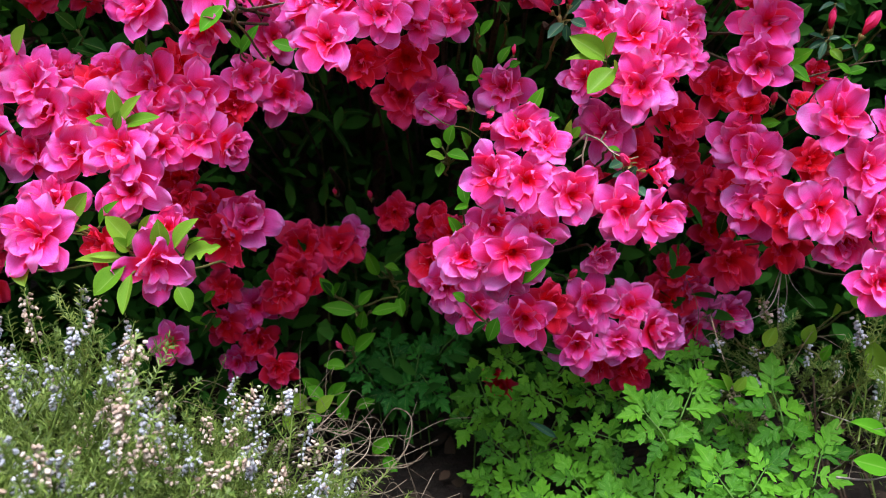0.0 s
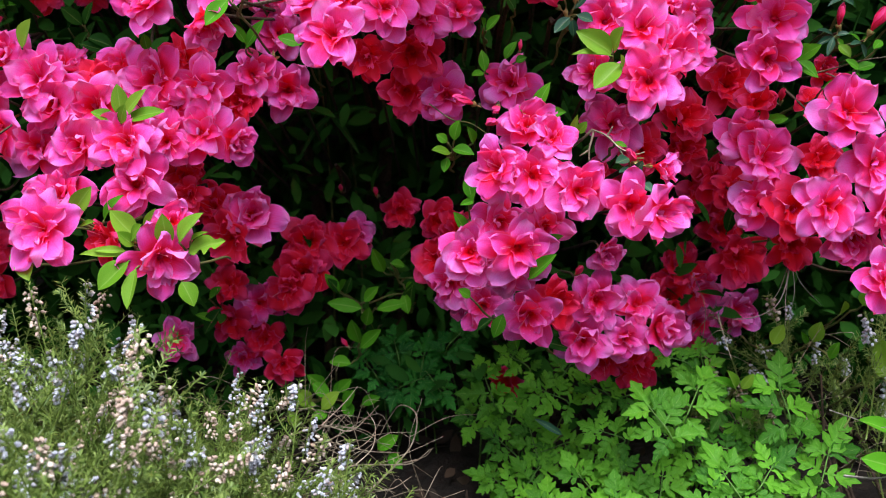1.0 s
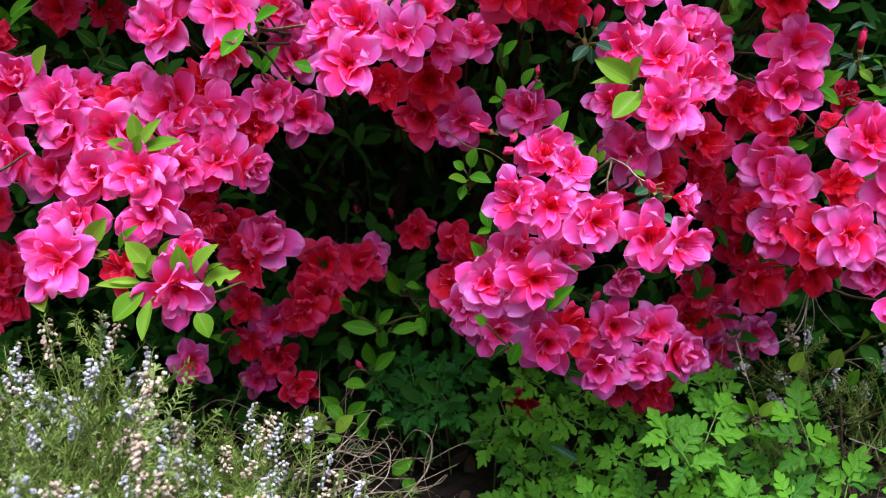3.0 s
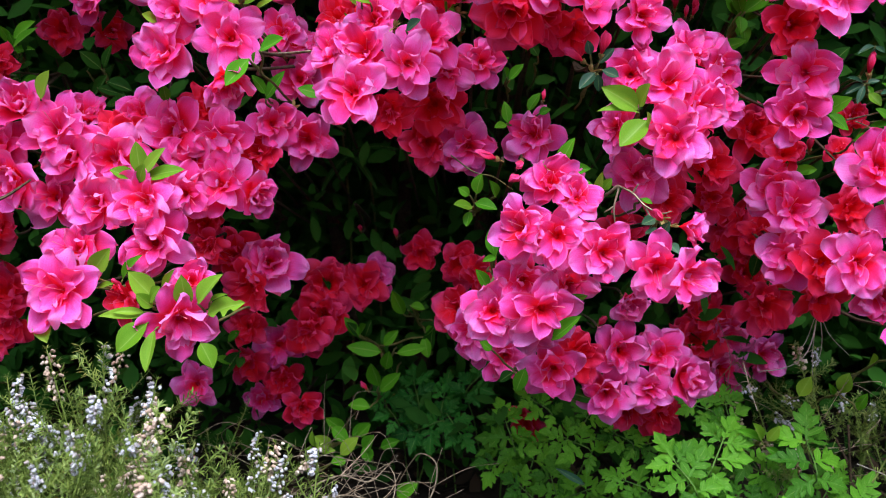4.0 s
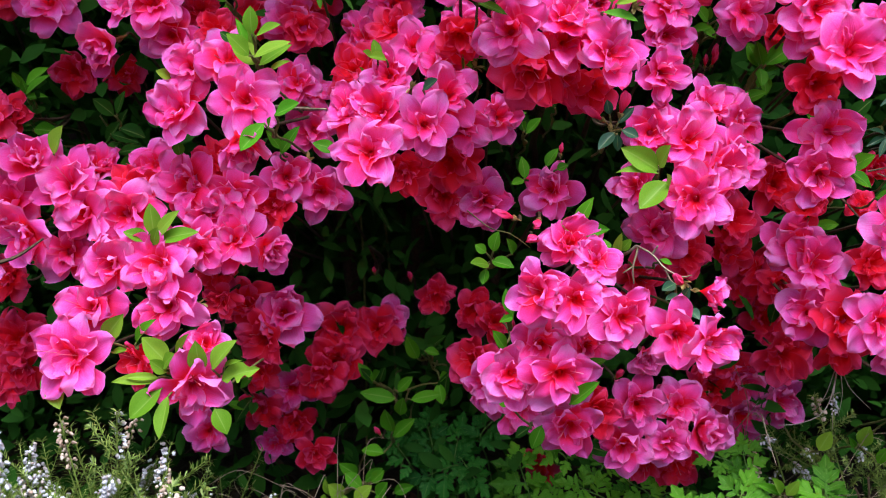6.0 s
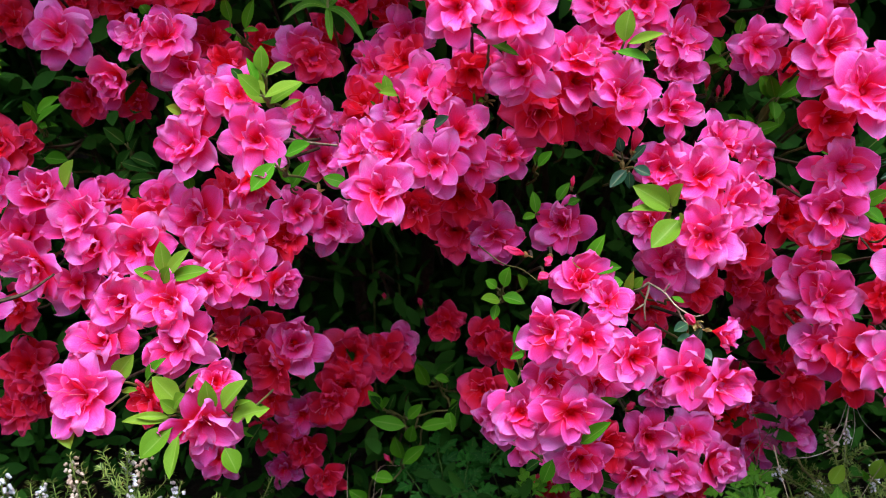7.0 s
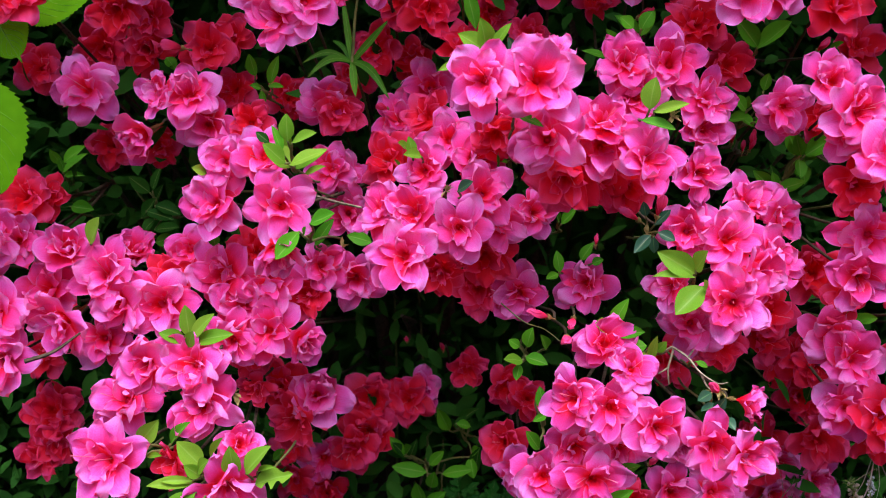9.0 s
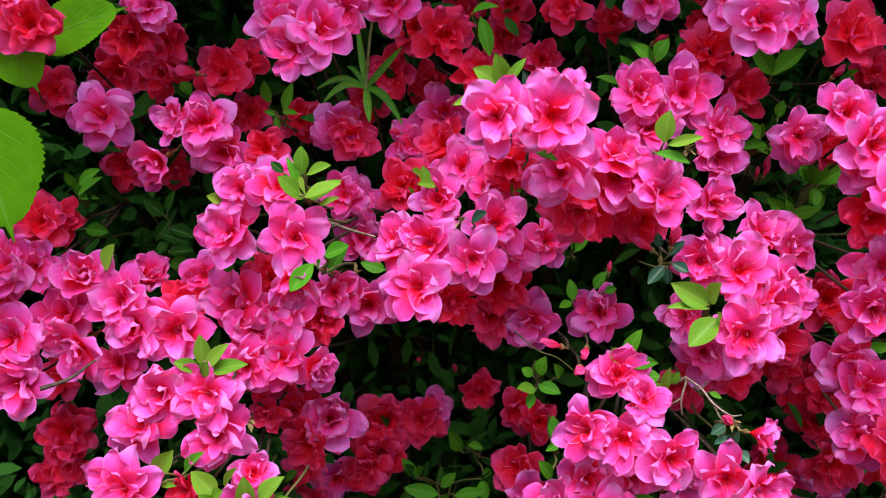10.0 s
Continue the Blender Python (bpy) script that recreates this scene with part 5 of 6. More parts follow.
# ---- herb with deeply cut leaflets ----
def leaflet_lobes(seed, fine=True):
    """The grids of a leaflet, along +y and 1 long: toothed lobes that spring from its midrib."""
    rng = random.Random(seed)
    arch, fold = rng.uniform(-0.3, 0.05), rng.uniform(0.1, 0.4)
    lobes = [(0.34, 0.0, 0.66, 0.145)]
    for at, angle, size in ((0.14, 62, 0.40), (0.36, 50, 0.42), (0.58, 42, 0.30)):
        for side in (-1, 1):
            lobes.append((at + rng.uniform(-0.04, 0.04), side * (angle + rng.uniform(-9, 9)), size * rng.uniform(0.85, 1.15), 0.092 * rng.uniform(0.85, 1.2) * size / 0.4))
    grids = []
    n = 12 if fine else 7
    for at, angle, length, half in lobes:
        ca, sa = math.cos(radians(angle)), math.sin(radians(angle))
        wob = rng.uniform(0, 6.3)
        rows = []
        for i in range(n + 1):
            q = i / n
            w = half * (0.55 + 0.45 * math.sin(math.pi * min(1.0, 0.1 + 0.8 * q))) * (1 - max(0.0, q - 0.62) / 0.38 * 0.86)
            w *= 1 + (0.26 * (((q * 3.4) % 1.0) - 0.4) if q > 0.35 else 0.0)
            row = []
            for v in (-1, 0, 1):
                x, y = v * w, q * length + 0.10 * length * abs(v) * (q > 0.3)
                gx, gy = x * ca + y * sa, -x * sa + y * ca + at
                row.append(Vector((gx, gy, arch * gy * gy + fold * abs(gx) - 0.02 * (1 - abs(v)) + 0.03 * math.sin(9 * gx + 7 * gy + wob))))
            rows.append(row)
        grids.append(rows)
    grids.append([[Vector((v * 0.035, q, arch * q * q)) for v in (-1, 0, 1)] for q in (0.0, 0.15, 0.35, 0.6)])
    return grids


def leaflet_form(seed, mat):
    soup = Soup()
    for rows in leaflet_lobes(seed):
        soup.grid(rows)
    return soup.mesh("leaflet", mat)


LEAFLETS = {"bright": [leaflet_form(60 + k, HERB) for k in range(10)], "deep": [leaflet_form(60 + k, SHADED_HERB) for k in range(6)]}
GRNG = random.Random(23)


def herb_leaf(host, shift, where, span, angle, tone):
    """A compound leaf: a stalk from the ground, three pairs of leaflets and one at the end."""
    where = Vector(where)
    n = (TOWARD * 0.85 + UP * 0.5 + RIGHT * GRNG.uniform(-0.25, 0.25)).normalized()
    d = RIGHT * math.cos(radians(angle)) + UP * math.sin(radians(angle))
    d = (d - n * d.dot(n)).normalized()
    m = basis(where, d.cross(n), d, n)
    s = Soup()
    root = Vector((where.x * 0.97 + GRNG.uniform(-0.02, 0.02), where.y + 0.05, 0.01))
    foot = m @ Vector((0, -0.42 * span, 0))
    path = curve_path([root, root.lerp(foot, 0.6) + Vector((0, 0.012, 0.01)), foot, m @ Vector((0, 0, 0)), m @ Vector((0, 0.12 * span, 0))], 4)
    s.tube(path, [0.0009 - 0.0005 * k / len(path) for k in range(len(path))], 5)
    leaf = put("compound_leaf", s.mesh("compound_leaf", HERBSTEM), host, shift)
    for y, side, ang, size in ((0.08, 0, 0, 0.48), (0.04, -1, 60, 0.40), (0.04, 1, 60, 0.40), (-0.20, -1, 72, 0.46), (-0.20, 1, 72, 0.46), (-0.40, -1, 106, 0.36), (-0.40, 1, 106, 0.36)):
        q = GRNG.uniform(0.88, 1.12) * size * span
        lm = m @ Matrix.Translation((side * 0.02 * span, y * span, 0)) @ Matrix.Rotation(radians(-side * ang + GRNG.uniform(-12, 12)), 4, "Z") @ \
            Matrix.Rotation(radians(GRNG.uniform(-16, 12)), 4, "X") @ Matrix.Rotation(radians(GRNG.uniform(-16, 16)), 4, "Y") @ Matrix.Scale(q, 4)
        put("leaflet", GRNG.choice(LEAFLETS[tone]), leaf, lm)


def herb_carpet(lo, hi, count, seed):
    """Low leaves of young herbs that cover the soil, too many to count."""
    rng = random.Random(seed)
    soup = Soup()
    kits = [leaflet_lobes(80 + k, False) for k in range(6)]
    for k in range(count):
        x, y = rng.uniform(lo[0], hi[0]), rng.uniform(lo[1], hi[1])
        if (x > 0.24 and y < 0.84) or (x < -0.02 and y < 0.88):
            continue
        c = Vector((x, y, rng.uniform(lo[2], hi[2])))
        d = Vector((rng.gauss(0, 1), rng.gauss(-0.5, 0.7), rng.gauss(0, 0.35))).normalized()
        n = Vector((rng.gauss(0, 0.3), -0.45 + rng.gauss(0, 0.3), 0.85)).normalized()
        a = d.cross(n).normalized()
        m = basis(c, a, d, a.cross(d)) @ Matrix.Scale(rng.uniform(0.015, 0.024), 4)
        for turn, size in ((0, 1.0), (62, 0.85), (-62, 0.85)):
            q = m @ Matrix.Rotation(radians(turn + rng.uniform(-10, 10)), 4, "Z") @ Matrix.Scale(size, 4)
            for rows in rng.choice(kits):
                soup.grid([[q @ p for p in row] for row in rows])
        soup.tube([(c.x, c.y + 0.012, 0.02), c], 0.0005, 4, False)
    tagged(put("herb_carpet", soup.mesh("herb_carpet", HERB)), "low green cut leaves of young herbs on the soil", "herbs", kind="stuff")


def herb(where, label, leaves, tone="bright"):
    host = thing("woodland_herb", where, label, "herb", "herbs under the shrub")
    shift = Matrix.Translation(-Vector(where))
    for x, y, z, span, angle in leaves:
        herb_leaf(host, shift, (x, y, z), span, angle, tone)


# ---- large toothed leaves ----
def broad_leaf(host, shift, foot, tip, width, bow):
    foot, tip = Vector(foot), Vector(tip)
    y = (tip - foot)
    length = y.length
    y.normalize()
    z = (TOWARD + UP * 0.25).normalized()
    x = y.cross(z).normalized()
    z = x.cross(y)
    nu, nv = 127, 11
    rows = []
    for i in range(nu):
        s = i / (nu - 1)
        w = 0.5 * width * (math.sin(math.pi * (0.03 + 0.97 * min(1.0, s / 0.87)) ** 0.78) ** 0.62 + 0.07 * max(0.0, 1 - abs(s - 0.85) / 0.15)) + 0.0003
        tooth = 1 + 0.075 * ((s * 21) % 1.0)
        row = []
        for j in range(nv):
            v = 2 * j / (nv - 1) - 1
            edge = tooth if abs(v) > 0.99 else 1.0
            quilt = 0.02 * math.cos((s * 8 - abs(v) * 2.2) * 6.283) * (abs(v) ** 0.5) * (1 - abs(v) ** 4)
            h = (0.10 * abs(v) * w / width - bow * (s - 0.3) ** 2 - 0.1 * v * v * bow) + quilt * 0.22
            row.append(foot + y * (s * length + 0.02 * length * abs(v) * (1 - s)) + x * w * v * edge + z * (h * length))
        rows.append(row)
    soup = Soup()
    soup.grid(rows)
    leaf = put("leaf", soup.mesh("leaf", BROAD), host, shift)
    ribs = Soup()
    mid = [rows[i][nv // 2] + z * 0.0001 for i in range(0, nu, 8)]
    ribs.tube(mid, [0.0006 - 0.0005 * k / len(mid) for k in range(len(mid))], 5)
    for i in range(8, 92, 15):
        for side in (-1, 1):
            path = [rows[min(nu - 1, i + int(k * 7 + 0.8 * k * k))][nv // 2 + side * k] + z * 0.0001 for k in range(0, 5)]
            ribs.tube(path, 0.00016, 4)
    put("vein", ribs.mesh("vein", RIB), leaf)


def strap_leaf(host, shift, foot, tip, width, droop, mat=None):
    foot, tip = Vector(foot), Vector(tip)
    rows = []
    ax = (tip - foot)
    side = ax.cross(TOWARD).normalized()
    for i in range(11):
        s = i / 10
        c = foot.lerp(tip, s) + Vector((0, 0, droop * math.sin(math.pi * s)))
        w = 0.5 * width * math.sin(math.pi * (0.08 + 0.92 * s) ** 0.9) ** 0.7
        rows.append([c - side * w + TOWARD * w * 0.35, c, c + side * w + TOWARD * w * 0.35])
    soup = Soup()
    soup.grid(rows)
    put("leaf", soup.mesh("leaf", mat or STRAP), host, shift)


def twig_thing(name, label, mat, lines, radius):
    """A twig with its side shoots, each line a run of points."""
    host = thing(name, lines[0][0], label, "twig")
    shift = Matrix.Translation(-Vector(lines[0][0]))
    for k, line in enumerate(lines):
        s = Soup()
        path = curve_path(line, 6)
        s.tube(path, [radius * (1 - 0.6 * i / len(path)) * (1.0 if k == 0 else 0.7) for i in range(len(path))], 6)
        put("stalk", s.mesh("stalk", mat), host, shift)


def tangle(where, label, lo, hi, count, seed):
    """Fine dry stalks, too many and too thin to count."""
    rng = random.Random(seed)
    soup = Soup()
    for k in range(count):
        a = Vector((rng.uniform(lo[0], hi[0]), rng.uniform(lo[1], hi[1]), rng.uniform(lo[2], hi[2])))
        d = Vector((rng.gauss(0.4, 0.6), rng.gauss(0, 0.4), rng.gauss(0.15, 0.35))).normalized()
        ln = rng.uniform(0.03, 0.085)
        e = Vector((rng.uniform(-1, 1), rng.uniform(-1, 1), rng.uniform(0, 1))) * 0.015
        soup.tube(curve_path([a, a + d * ln * 0.5 + e, a + d * ln + Vector((0, 0, -0.02 * rng.random()))], 5), [0.00032] * 6 + [0.00022] * 5, 4, False)
    tagged(put("dry_stalks", soup.mesh("dry_stalks", DRY)), label, "dry stalks", kind="stuff")


tangle((0, 0, 0), "tangle of thin dry grey-brown stalks between heather and herbs", (-0.15, 0.70, 0.06), (-0.02, 0.88, 0.125), 46, 31)
tangle((0, 0, 0), "matted brown roots and dry stalks at the azalea's foot", (-0.22, 0.84, 0.08), (-0.10, 0.92, 0.125), 40, 33)
tangle((0, 0, 0), "few dry stalks in the shade under the azalea", (0.20, 0.84, 0.04), (0.42, 0.98, 0.2), 34, 32)


# ---- herbs, seedlings, other plants and twigs ----
herb_carpet((0.04, 0.80, 0.03), (0.26, 0.96, 0.055), 26, 77)
# the two plants farthest back take the leaflet colour darkened for shade
herb((-0.047, 1.018, 0.0), "woodland herb with cut leaflets, green darkened for the shade under the shrub", [(-0.080, 0.980, 0.134, 0.045, 120), (-0.053, 1.000, 0.147, 0.049, 100), (-0.047, 0.980, 0.110, 0.058, 200), (-0.025, 1.000, 0.133, 0.059, 80)], "deep")
herb((0.002, 1.010, 0.0), "woodland herb with cut leaflets, green darkened for the shade under the shrub", [(-0.011, 0.980, 0.110, 0.050, 300), (0.009, 1.000, 0.156, 0.049, 60)], "deep")
herb((0.044, 0.975, 0.0), "bright green woodland herb with deeply cut leaflets", [(0.028, 0.950, 0.092, 0.056, 250), (0.036, 0.955, 0.125, 0.061, 100), (0.045, 0.900, 0.048, 0.053, 160), (0.051, 0.920, 0.076, 0.049, 130), (0.063, 0.950, 0.101, 0.049, 70)])
herb((0.079, 0.943, 0.0), "bright green woodland herb with deeply cut leaflets", [(0.063, 0.970, 0.143, 0.047, 140), (0.077, 0.920, 0.085, 0.054, 100), (0.081, 0.900, 0.058, 0.053, 60), (0.085, 0.830, 0.057, 0.055, 90), (0.089, 0.895, 0.135, 0.053, 150)])
herb((0.121, 0.933, 0.0), "bright green woodland herb with deeply cut leaflets", [(0.105, 0.910, 0.080, 0.049, 20), (0.113, 0.930, 0.150, 0.048, 60), (0.117, 0.860, 0.069, 0.051, 120), (0.130, 0.895, 0.141, 0.044, 140), (0.137, 0.870, 0.108, 0.047, 150)])
herb((0.151, 0.894, 0.0), "bright green woodland herb with deeply cut leaflets", [(0.138, 0.800, 0.072, 0.053, 90), (0.141, 0.890, 0.072, 0.050, 60), (0.150, 0.850, 0.078, 0.054, 100), (0.162, 0.900, 0.131, 0.051, 200), (0.162, 0.830, 0.068, 0.049, 140)])
herb((0.192, 0.897, 0.0), "bright green woodland herb with deeply cut leaflets", [(0.169, 0.820, 0.145, 0.063, 115), (0.183, 0.840, 0.078, 0.049, 80), (0.201, 0.900, 0.166, 0.044, 150), (0.202, 0.890, 0.102, 0.048, 40), (0.207, 0.835, 0.157, 0.064, 70)])
herb((0.219, 0.872, 0.0), "bright green woodland herb with deeply cut leaflets", [(0.208, 0.860, 0.096, 0.046, 120), (0.208, 0.770, 0.096, 0.051, 70), (0.221, 0.780, 0.106, 0.060, 110), (0.226, 0.900, 0.166, 0.048, 95), (0.230, 0.850, 0.103, 0.046, 160)])
herb((0.261, 0.868, 0.0), "bright green woodland herb with deeply cut leaflets", [(0.247, 0.865, 0.123, 0.051, -55), (0.253, 0.800, 0.079, 0.047, 60), (0.256, 0.785, 0.109, 0.052, 55), (0.269, 0.860, 0.104, 0.051, 100), (0.276, 0.830, 0.159, 0.070, 92)])
herb((0.304, 0.863, 0.0), "bright green woodland herb with deeply cut leaflets", [(0.295, 0.800, 0.082, 0.049, 110), (0.307, 0.800, 0.114, 0.063, 75), (0.312, 0.870, 0.110, 0.047, 60)])
seedling = thing("seedling", (-0.133, 0.910, 0.0), "small seedling with plain oval green leaves", "seedling", "seedlings in the bed")
shoot([(-0.133, 0.880, 0.109, -0.141, 0.872, 0.122, 0.009, "y"), (-0.125, 0.900, 0.123, -0.134, 0.892, 0.136, 0.013, "y"), (-0.115, 0.900, 0.117, -0.101, 0.892, 0.134, 0.012, "y"), (-0.110, 0.900, 0.112, -0.122, 0.892, 0.112, 0.012, "m")], seedling, Matrix.Translation(-seedling.location))
seedling = thing("seedling", (-0.096, 0.950, 0.0), "small seedling with plain oval green leaves", "seedling", "seedlings in the bed")
shoot([(-0.096, 0.920, 0.112, -0.086, 0.912, 0.129, 0.014, "m"), (-0.063, 0.880, 0.087, -0.047, 0.872, 0.101, 0.014, "m"), (-0.053, 0.880, 0.082, -0.042, 0.872, 0.075, 0.013, "m"), (0.099, 0.860, 0.109, 0.077, 0.852, 0.125, 0.007, "g")], seedling, Matrix.Translation(-seedling.location))
seedling = thing("seedling", (0.241, 0.870, 0.0), "small seedling with plain oval green leaves", "seedling", "seedlings in the bed")
shoot([(0.241, 0.840, 0.159, 0.223, 0.832, 0.171, 0.008, "m"), (0.241, 0.840, 0.159, 0.233, 0.832, 0.177, 0.009, "y"), (0.246, 0.840, 0.159, 0.253, 0.832, 0.173, 0.008, "y"), (0.251, 0.840, 0.158, 0.261, 0.832, 0.163, 0.008, "m"), (0.246, 0.842, 0.152, 0.257, 0.834, 0.147, 0.007, "m")], seedling, Matrix.Translation(-seedling.location))
seedling = thing("seedling", (0.305, 0.890, 0.0), "small seedling with plain oval green leaves", "seedling", "seedlings in the bed")
shoot([(0.305, 0.860, 0.193, 0.297, 0.852, 0.204, 0.006, "m"), (0.310, 0.860, 0.194, 0.313, 0.852, 0.211, 0.012, "y"), (0.325, 0.860, 0.179, 0.328, 0.852, 0.194, 0.010, "m"), (0.327, 0.850, 0.221, 0.324, 0.842, 0.236, 0.009, "y")], seedling, Matrix.Translation(-seedling.location))
seedling = thing("seedling", (0.345, 0.880, 0.0), "small seedling with plain oval green leaves", "seedling", "seedlings in the bed")
shoot([(0.345, 0.850, 0.229, 0.349, 0.842, 0.241, 0.012, "y"), (0.347, 0.760, 0.123, 0.319, 0.752, 0.135, 0.018, "m"), (0.350, 0.780, 0.144, 0.323, 0.772, 0.159, 0.015, "m"), (0.355, 0.820, 0.176, 0.347, 0.812, 0.210, 0.018, "y")], seedling, Matrix.Translation(-seedling.location))
seedling = thing("seedling", (0.372, 0.870, 0.0), "small seedling with plain oval green leaves", "seedling", "seedlings in the bed")
shoot([(0.372, 0.840, 0.178, 0.366, 0.832, 0.163, 0.009, "y")], seedling, Matrix.Translation(-seedling.location))
hydrangea = thing("hydrangea", (-0.46, 0.80, 0.0), "broad-leaved shrub with light green toothed leaves", "shrub")
hshift = Matrix.Translation(-hydrangea.location)
broad_leaf(hydrangea, hshift, (-0.381, 0.745, 0.561), (-0.357, 0.735, 0.472), 0.076, 0.06)
broad_leaf(hydrangea, hshift, (-0.364, 0.770, 0.604), (-0.343, 0.760, 0.573), 0.034, 0.12)
broad_leaf(hydrangea, hshift, (-0.350, 0.785, 0.607), (-0.283, 0.775, 0.630), 0.040, 0.05)
# sixteen unseen leaves added overhead to shade the upper left blossoms
shade_rng = random.Random(12)
for k in range(16):
    a = Vector((shade_rng.uniform(-0.62, -0.26), shade_rng.uniform(0.66, 0.92), shade_rng.uniform(0.72, 0.9)))
    broad_leaf(hydrangea, hshift, a, a + Vector((shade_rng.uniform(-0.05, 0.08), shade_rng.uniform(-0.10, -0.02), shade_rng.uniform(-0.03, 0.02))), 0.075, 0.1)
hstem = Soup()
for end in ((-0.381, 0.745, 0.561), (-0.364, 0.770, 0.604), (-0.350, 0.785, 0.607)):
    hstem.tube(curve_path([(-0.52, 0.96, 0.0), (-0.53, 0.96, 0.4), (end[0] - 0.10, end[1] + 0.05, end[2] - 0.03), end], 6), [0.003] * 12 + [0.002] * 6 + [0.0014], 6)
put("stem", hstem.mesh("stem", GREENSTEM), hydrangea, hshift)
lily = thing("lily_stem", (-0.135, 0.93, 0.0), "green lily stem with a whorl of narrow leaves", "lily")
lshift = Matrix.Translation(-lily.location)
for tip, width, droop in (((-0.172, 0.870, 0.568), 0.0050, 0.008), ((-0.166, 0.860, 0.558), 0.0057, 0.008), ((-0.129, 0.860, 0.544), 0.0063, 0), ((-0.103, 0.860, 0.542), 0.0067, 0.008), ((-0.106, 0.880, 0.601), 0.0057, 0), ((-0.144, 0.900, 0.619), 0.0053, 0), ((-0.153, 0.900, 0.585), 0.0040, 0.004)):
    strap_leaf(lily, lshift, (-0.135, 0.885, 0.569), tip, width, droop)
ls = Soup()
ls.tube(curve_path([(-0.135, 1.2, 0.0), (-0.135, 1.18, 0.3), (-0.135, 1.0, 0.5), (-0.135, 0.885, 0.569)], 6), 0.0013, 6)
limb(ls, (-0.135, 0.885, 0.569), (-0.130, 0.880, 0.661), 0.0013, 0.001, random.Random(5), 0.004, 6)
put("stem", ls.mesh("stem", GREENSTEM), lily, lshift)
lily = thing("lily_stem", (-0.120, 1.0, 0.0), "lily stem in the shrub's hollow, leaves darkened for its shade", "lily")
lshift = Matrix.Translation(-lily.location)
# dark azalea leaf colour instead of STRAP paints in the hollow's shade
for tip, width, droop in (((-0.163, 1.050, 0.369), 0.0075, 0.006), ((-0.150, 1.050, 0.327), 0.0075, 0.006), ((-0.090, 1.050, 0.330), 0.0080, 0.004), ((-0.069, 1.050, 0.373), 0.0075, 0.006), ((-0.120, 1.050, 0.403), 0.0075, 0)):
    strap_leaf(lily, lshift, (-0.120, 1.070, 0.367), tip, width * 0.8, droop, TONE["d"])
ls = Soup()
ls.tube(curve_path([(-0.1, 1.25, 0.0), (-0.11, 1.2, 0.3), (-0.120, 1.070, 0.367)], 6), 0.0013, 6)
put("stem", ls.mesh("stem", GREENSTEM), lily, lshift)
twig_thing("dry_twig", "dry grey-brown heather twig curling over the soil", DRY, [[(-0.130, 0.800, 0.131), (-0.105, 0.820, 0.133), (-0.082, 0.820, 0.128), (-0.069, 0.840, 0.132), (-0.059, 0.840, 0.143)], [(-0.105, 0.820, 0.133), (-0.088, 0.840, 0.145), (-0.078, 0.860, 0.153)]], 0.0008)
twig_thing("dry_twig", "dry grey-brown heather twig curling over the soil", DRY, [[(-0.067, 0.800, 0.082), (-0.044, 0.820, 0.098), (-0.030, 0.830, 0.114), (-0.027, 0.840, 0.135), (-0.041, 0.860, 0.136), (-0.052, 0.880, 0.117), (-0.063, 0.890, 0.094)], [(-0.044, 0.820, 0.098), (-0.021, 0.820, 0.105), (-0.013, 0.820, 0.113)]], 0.0009)
twig_thing("dry_twig", "dry grey-brown heather twig curling over the soil", DRY, [[(-0.093, 0.720, 0.133), (-0.072, 0.760, 0.124), (-0.048, 0.800, 0.107), (-0.030, 0.820, 0.100), (-0.015, 0.840, 0.104)], [(-0.072, 0.760, 0.124), (-0.060, 0.780, 0.130), (-0.059, 0.800, 0.141), (-0.067, 0.820, 0.145)], [(-0.070, 0.740, 0.115), (-0.046, 0.760, 0.104), (-0.029, 0.780, 0.106)]], 0.0008)
twig_thing("dry_twig", "dry grey-brown heather twig curling over the soil", DRY, [[(-0.179, 0.860, 0.117), (-0.158, 0.880, 0.122), (-0.132, 0.880, 0.125), (-0.102, 0.880, 0.120), (-0.088, 0.880, 0.106)], [(-0.181, 0.900, 0.133), (-0.156, 0.900, 0.125), (-0.128, 0.880, 0.109), (-0.091, 0.860, 0.096)]], 0.0007)
twig_thing("dry_twig", "dry grey-brown heather twig curling over the soil", DRY, [[(-0.115, 0.760, 0.138), (-0.096, 0.780, 0.135), (-0.066, 0.800, 0.119), (-0.040, 0.820, 0.109)], [(-0.096, 0.780, 0.135), (-0.075, 0.800, 0.141)], [(-0.104, 0.740, 0.133), (-0.085, 0.760, 0.131), (-0.064, 0.780, 0.135), (-0.054, 0.800, 0.146)]], 0.0008)
twig_thing("pale_root", "thin pale dry stalk hanging at the shrub's foot", PALE, [[(0.289, 0.870, 0.260), (0.279, 0.850, 0.241), (0.268, 0.840, 0.229), (0.252, 0.840, 0.221), (0.235, 0.840, 0.219)], [(0.289, 0.870, 0.260), (0.284, 0.860, 0.234), (0.282, 0.850, 0.212)], [(0.292, 0.870, 0.258), (0.297, 0.860, 0.244), (0.315, 0.860, 0.226)], [(0.287, 0.870, 0.256), (0.278, 0.860, 0.239), (0.268, 0.850, 0.231)], [(0.291, 0.870, 0.258), (0.291, 0.860, 0.239), (0.289, 0.860, 0.219)]], 0.0006)
twig_thing("pale_root", "thin pale dry stalk hanging at the shrub's foot", PALE, [[(0.313, 0.820, 0.148), (0.327, 0.800, 0.148), (0.337, 0.780, 0.149), (0.345, 0.770, 0.154)]], 0.0006)
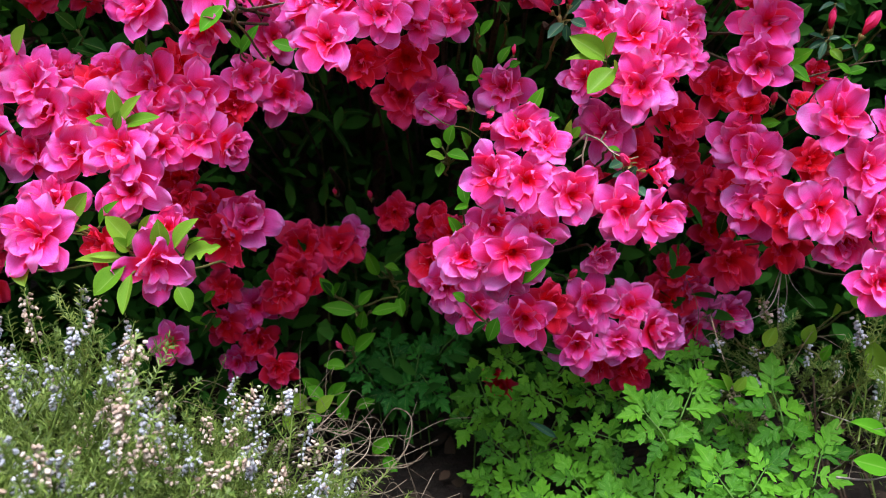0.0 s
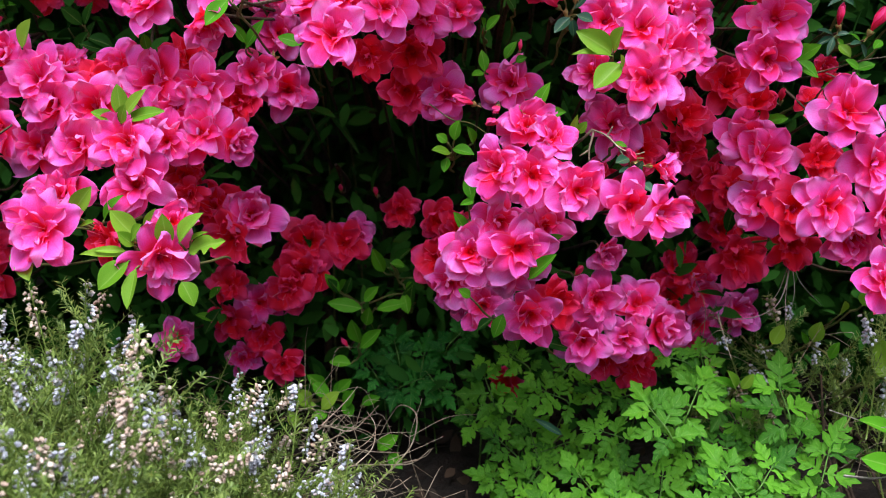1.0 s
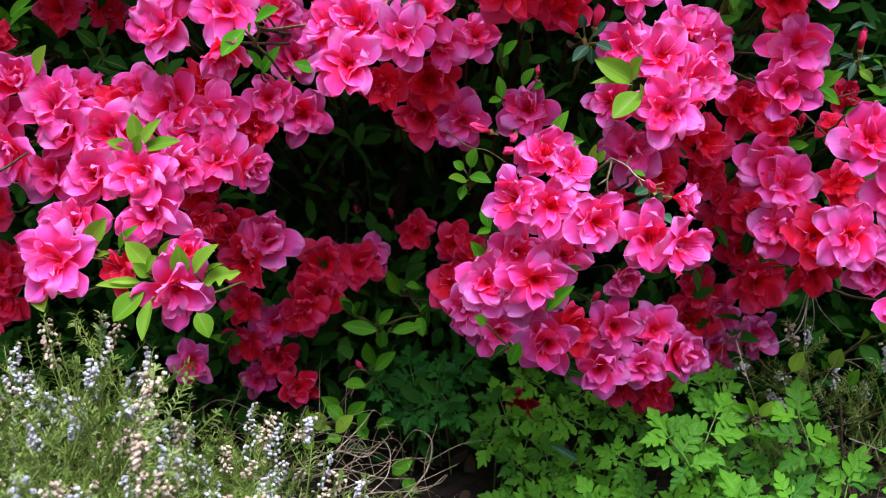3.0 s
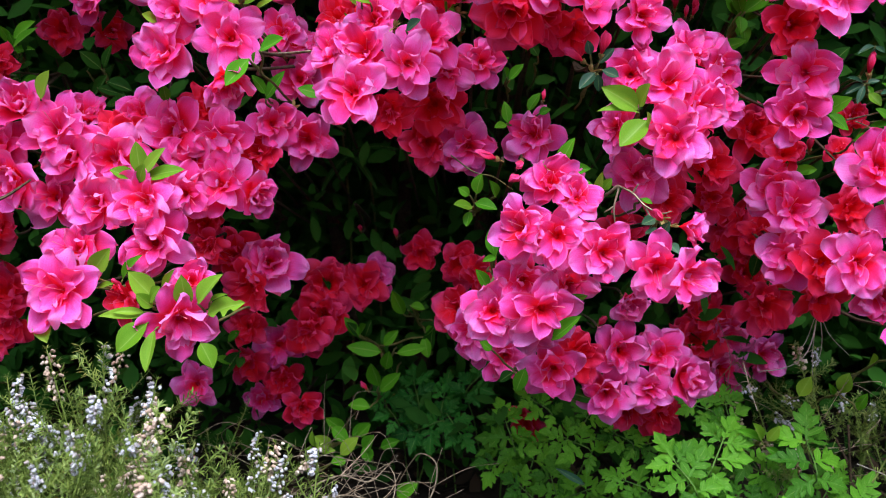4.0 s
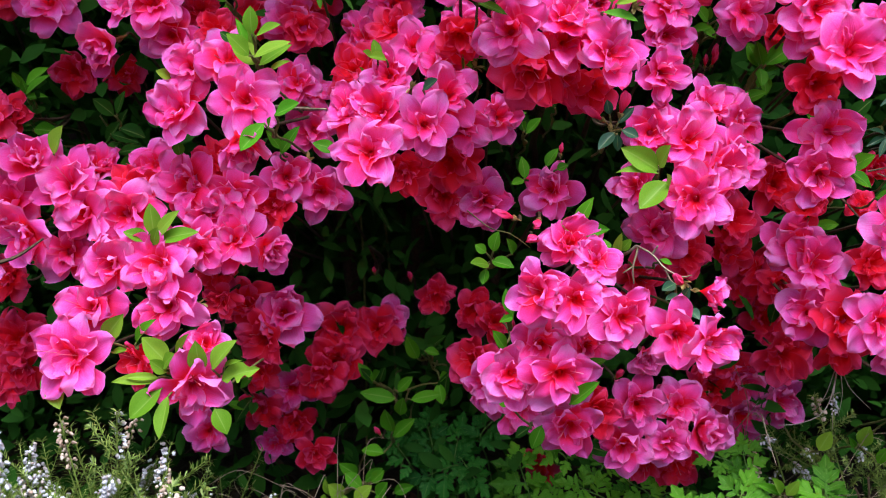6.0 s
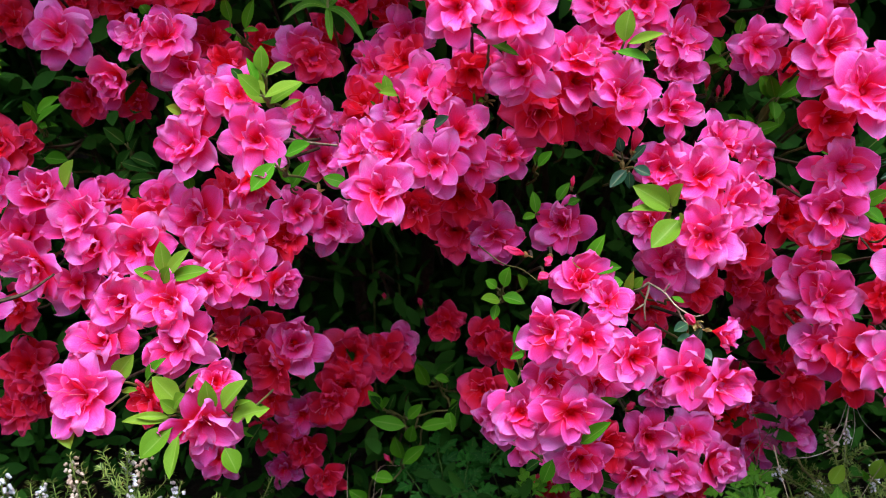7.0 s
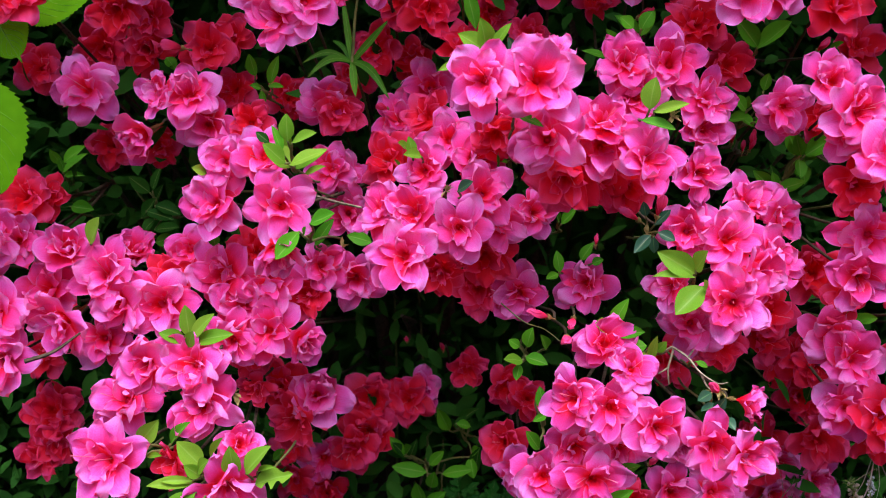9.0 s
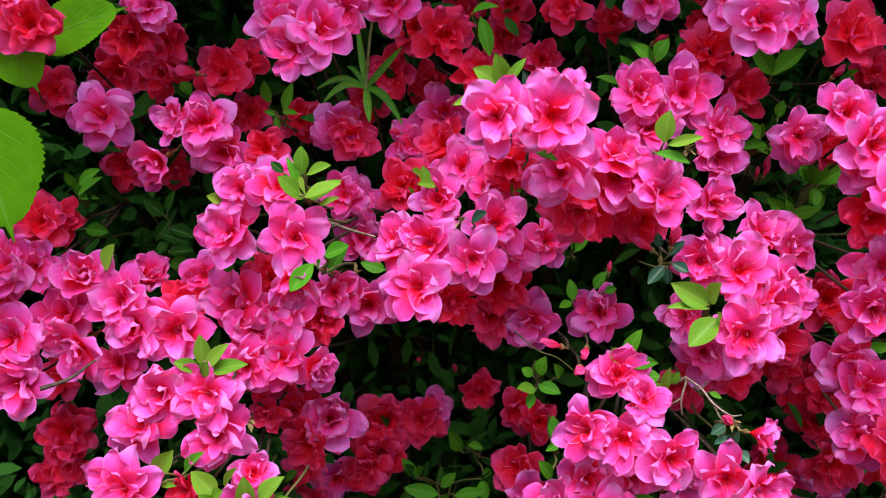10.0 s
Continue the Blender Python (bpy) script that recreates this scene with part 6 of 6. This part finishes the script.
twig_thing("pale_root", "thin pale dry stalk hanging at the shrub's foot", DRY, [[(0.233, 0.880, 0.213), (0.234, 0.860, 0.199), (0.236, 0.840, 0.185)]], 0.0006)
twig_thing("pale_root", "thin pale dry stalk hanging at the shrub's foot", PALE, [[(0.314, 0.780, 0.108), (0.328, 0.760, 0.115), (0.340, 0.750, 0.122)]], 0.0012)
twig_thing("bare_twig", "thin woody azalea twig among the blossoms", DRY, [[(-0.162, 0.840, 0.471), (-0.138, 0.800, 0.473), (-0.112, 0.760, 0.476)]], 0.0018)
twig_thing("bare_twig", "thin woody azalea twig among the blossoms", BARK, [[(-0.339, 0.720, 0.373), (-0.323, 0.730, 0.377), (-0.307, 0.740, 0.388)]], 0.0017)
twig_thing("bare_twig", "thin woody azalea twig among the blossoms", DRY, [[(0.092, 0.780, 0.369), (0.097, 0.756, 0.378), (0.103, 0.750, 0.384), (0.100, 0.748, 0.370), (0.101, 0.748, 0.358)], [(0.103, 0.750, 0.384), (0.111, 0.738, 0.381), (0.118, 0.728, 0.374), (0.127, 0.716, 0.371), (0.133, 0.712, 0.373)], [(0.118, 0.728, 0.374), (0.122, 0.724, 0.366), (0.127, 0.720, 0.363)], [(0.111, 0.738, 0.381), (0.114, 0.734, 0.388)], [(0.100, 0.748, 0.370), (0.093, 0.746, 0.366)]], 0.0013)
twig_thing("bare_twig", "thin woody azalea twig among the blossoms", GREENSTEM, [[(-0.217, 0.730, 0.324), (-0.227, 0.710, 0.322), (-0.237, 0.690, 0.323), (-0.245, 0.680, 0.326)]], 0.0015)
twig_thing("bare_twig", "thin woody azalea twig among the blossoms", GREENSTEM, [[(-0.015, 0.800, 0.399), (0.002, 0.790, 0.388), (0.016, 0.780, 0.386), (0.030, 0.770, 0.378)]], 0.0006)
twig_thing("bare_twig", "thin woody azalea twig among the blossoms", BARK, [[(0.205, 0.900, 0.524), (0.217, 0.890, 0.513), (0.227, 0.860, 0.500), (0.230, 0.840, 0.495)]], 0.0015)
twig_thing("bare_twig", "thin woody azalea twig among the blossoms", BARK, [[(0.270, 0.860, 0.407), (0.275, 0.840, 0.399), (0.277, 0.820, 0.393)]], 0.0014)
twig_thing("bare_twig", "thin woody azalea twig among the blossoms", BARK, [[(0.210, 0.870, 0.512), (0.220, 0.860, 0.503), (0.227, 0.840, 0.498)], [(0.191, 0.880, 0.541), (0.210, 0.880, 0.537)]], 0.0014)
twig_thing("bare_twig", "thin woody azalea twig among the blossoms", DRY, [[(0.303, 0.880, 0.419), (0.317, 0.870, 0.424), (0.328, 0.850, 0.430), (0.344, 0.830, 0.434)], [(0.307, 0.870, 0.419), (0.317, 0.860, 0.415), (0.336, 0.850, 0.411)]], 0.0008)
twig_thing("bare_twig", "thin woody azalea twig among the blossoms", BARK, [[(0.086, 0.900, 0.646), (0.090, 0.900, 0.620), (0.095, 0.920, 0.585), (0.097, 0.940, 0.566)]], 0.0014)
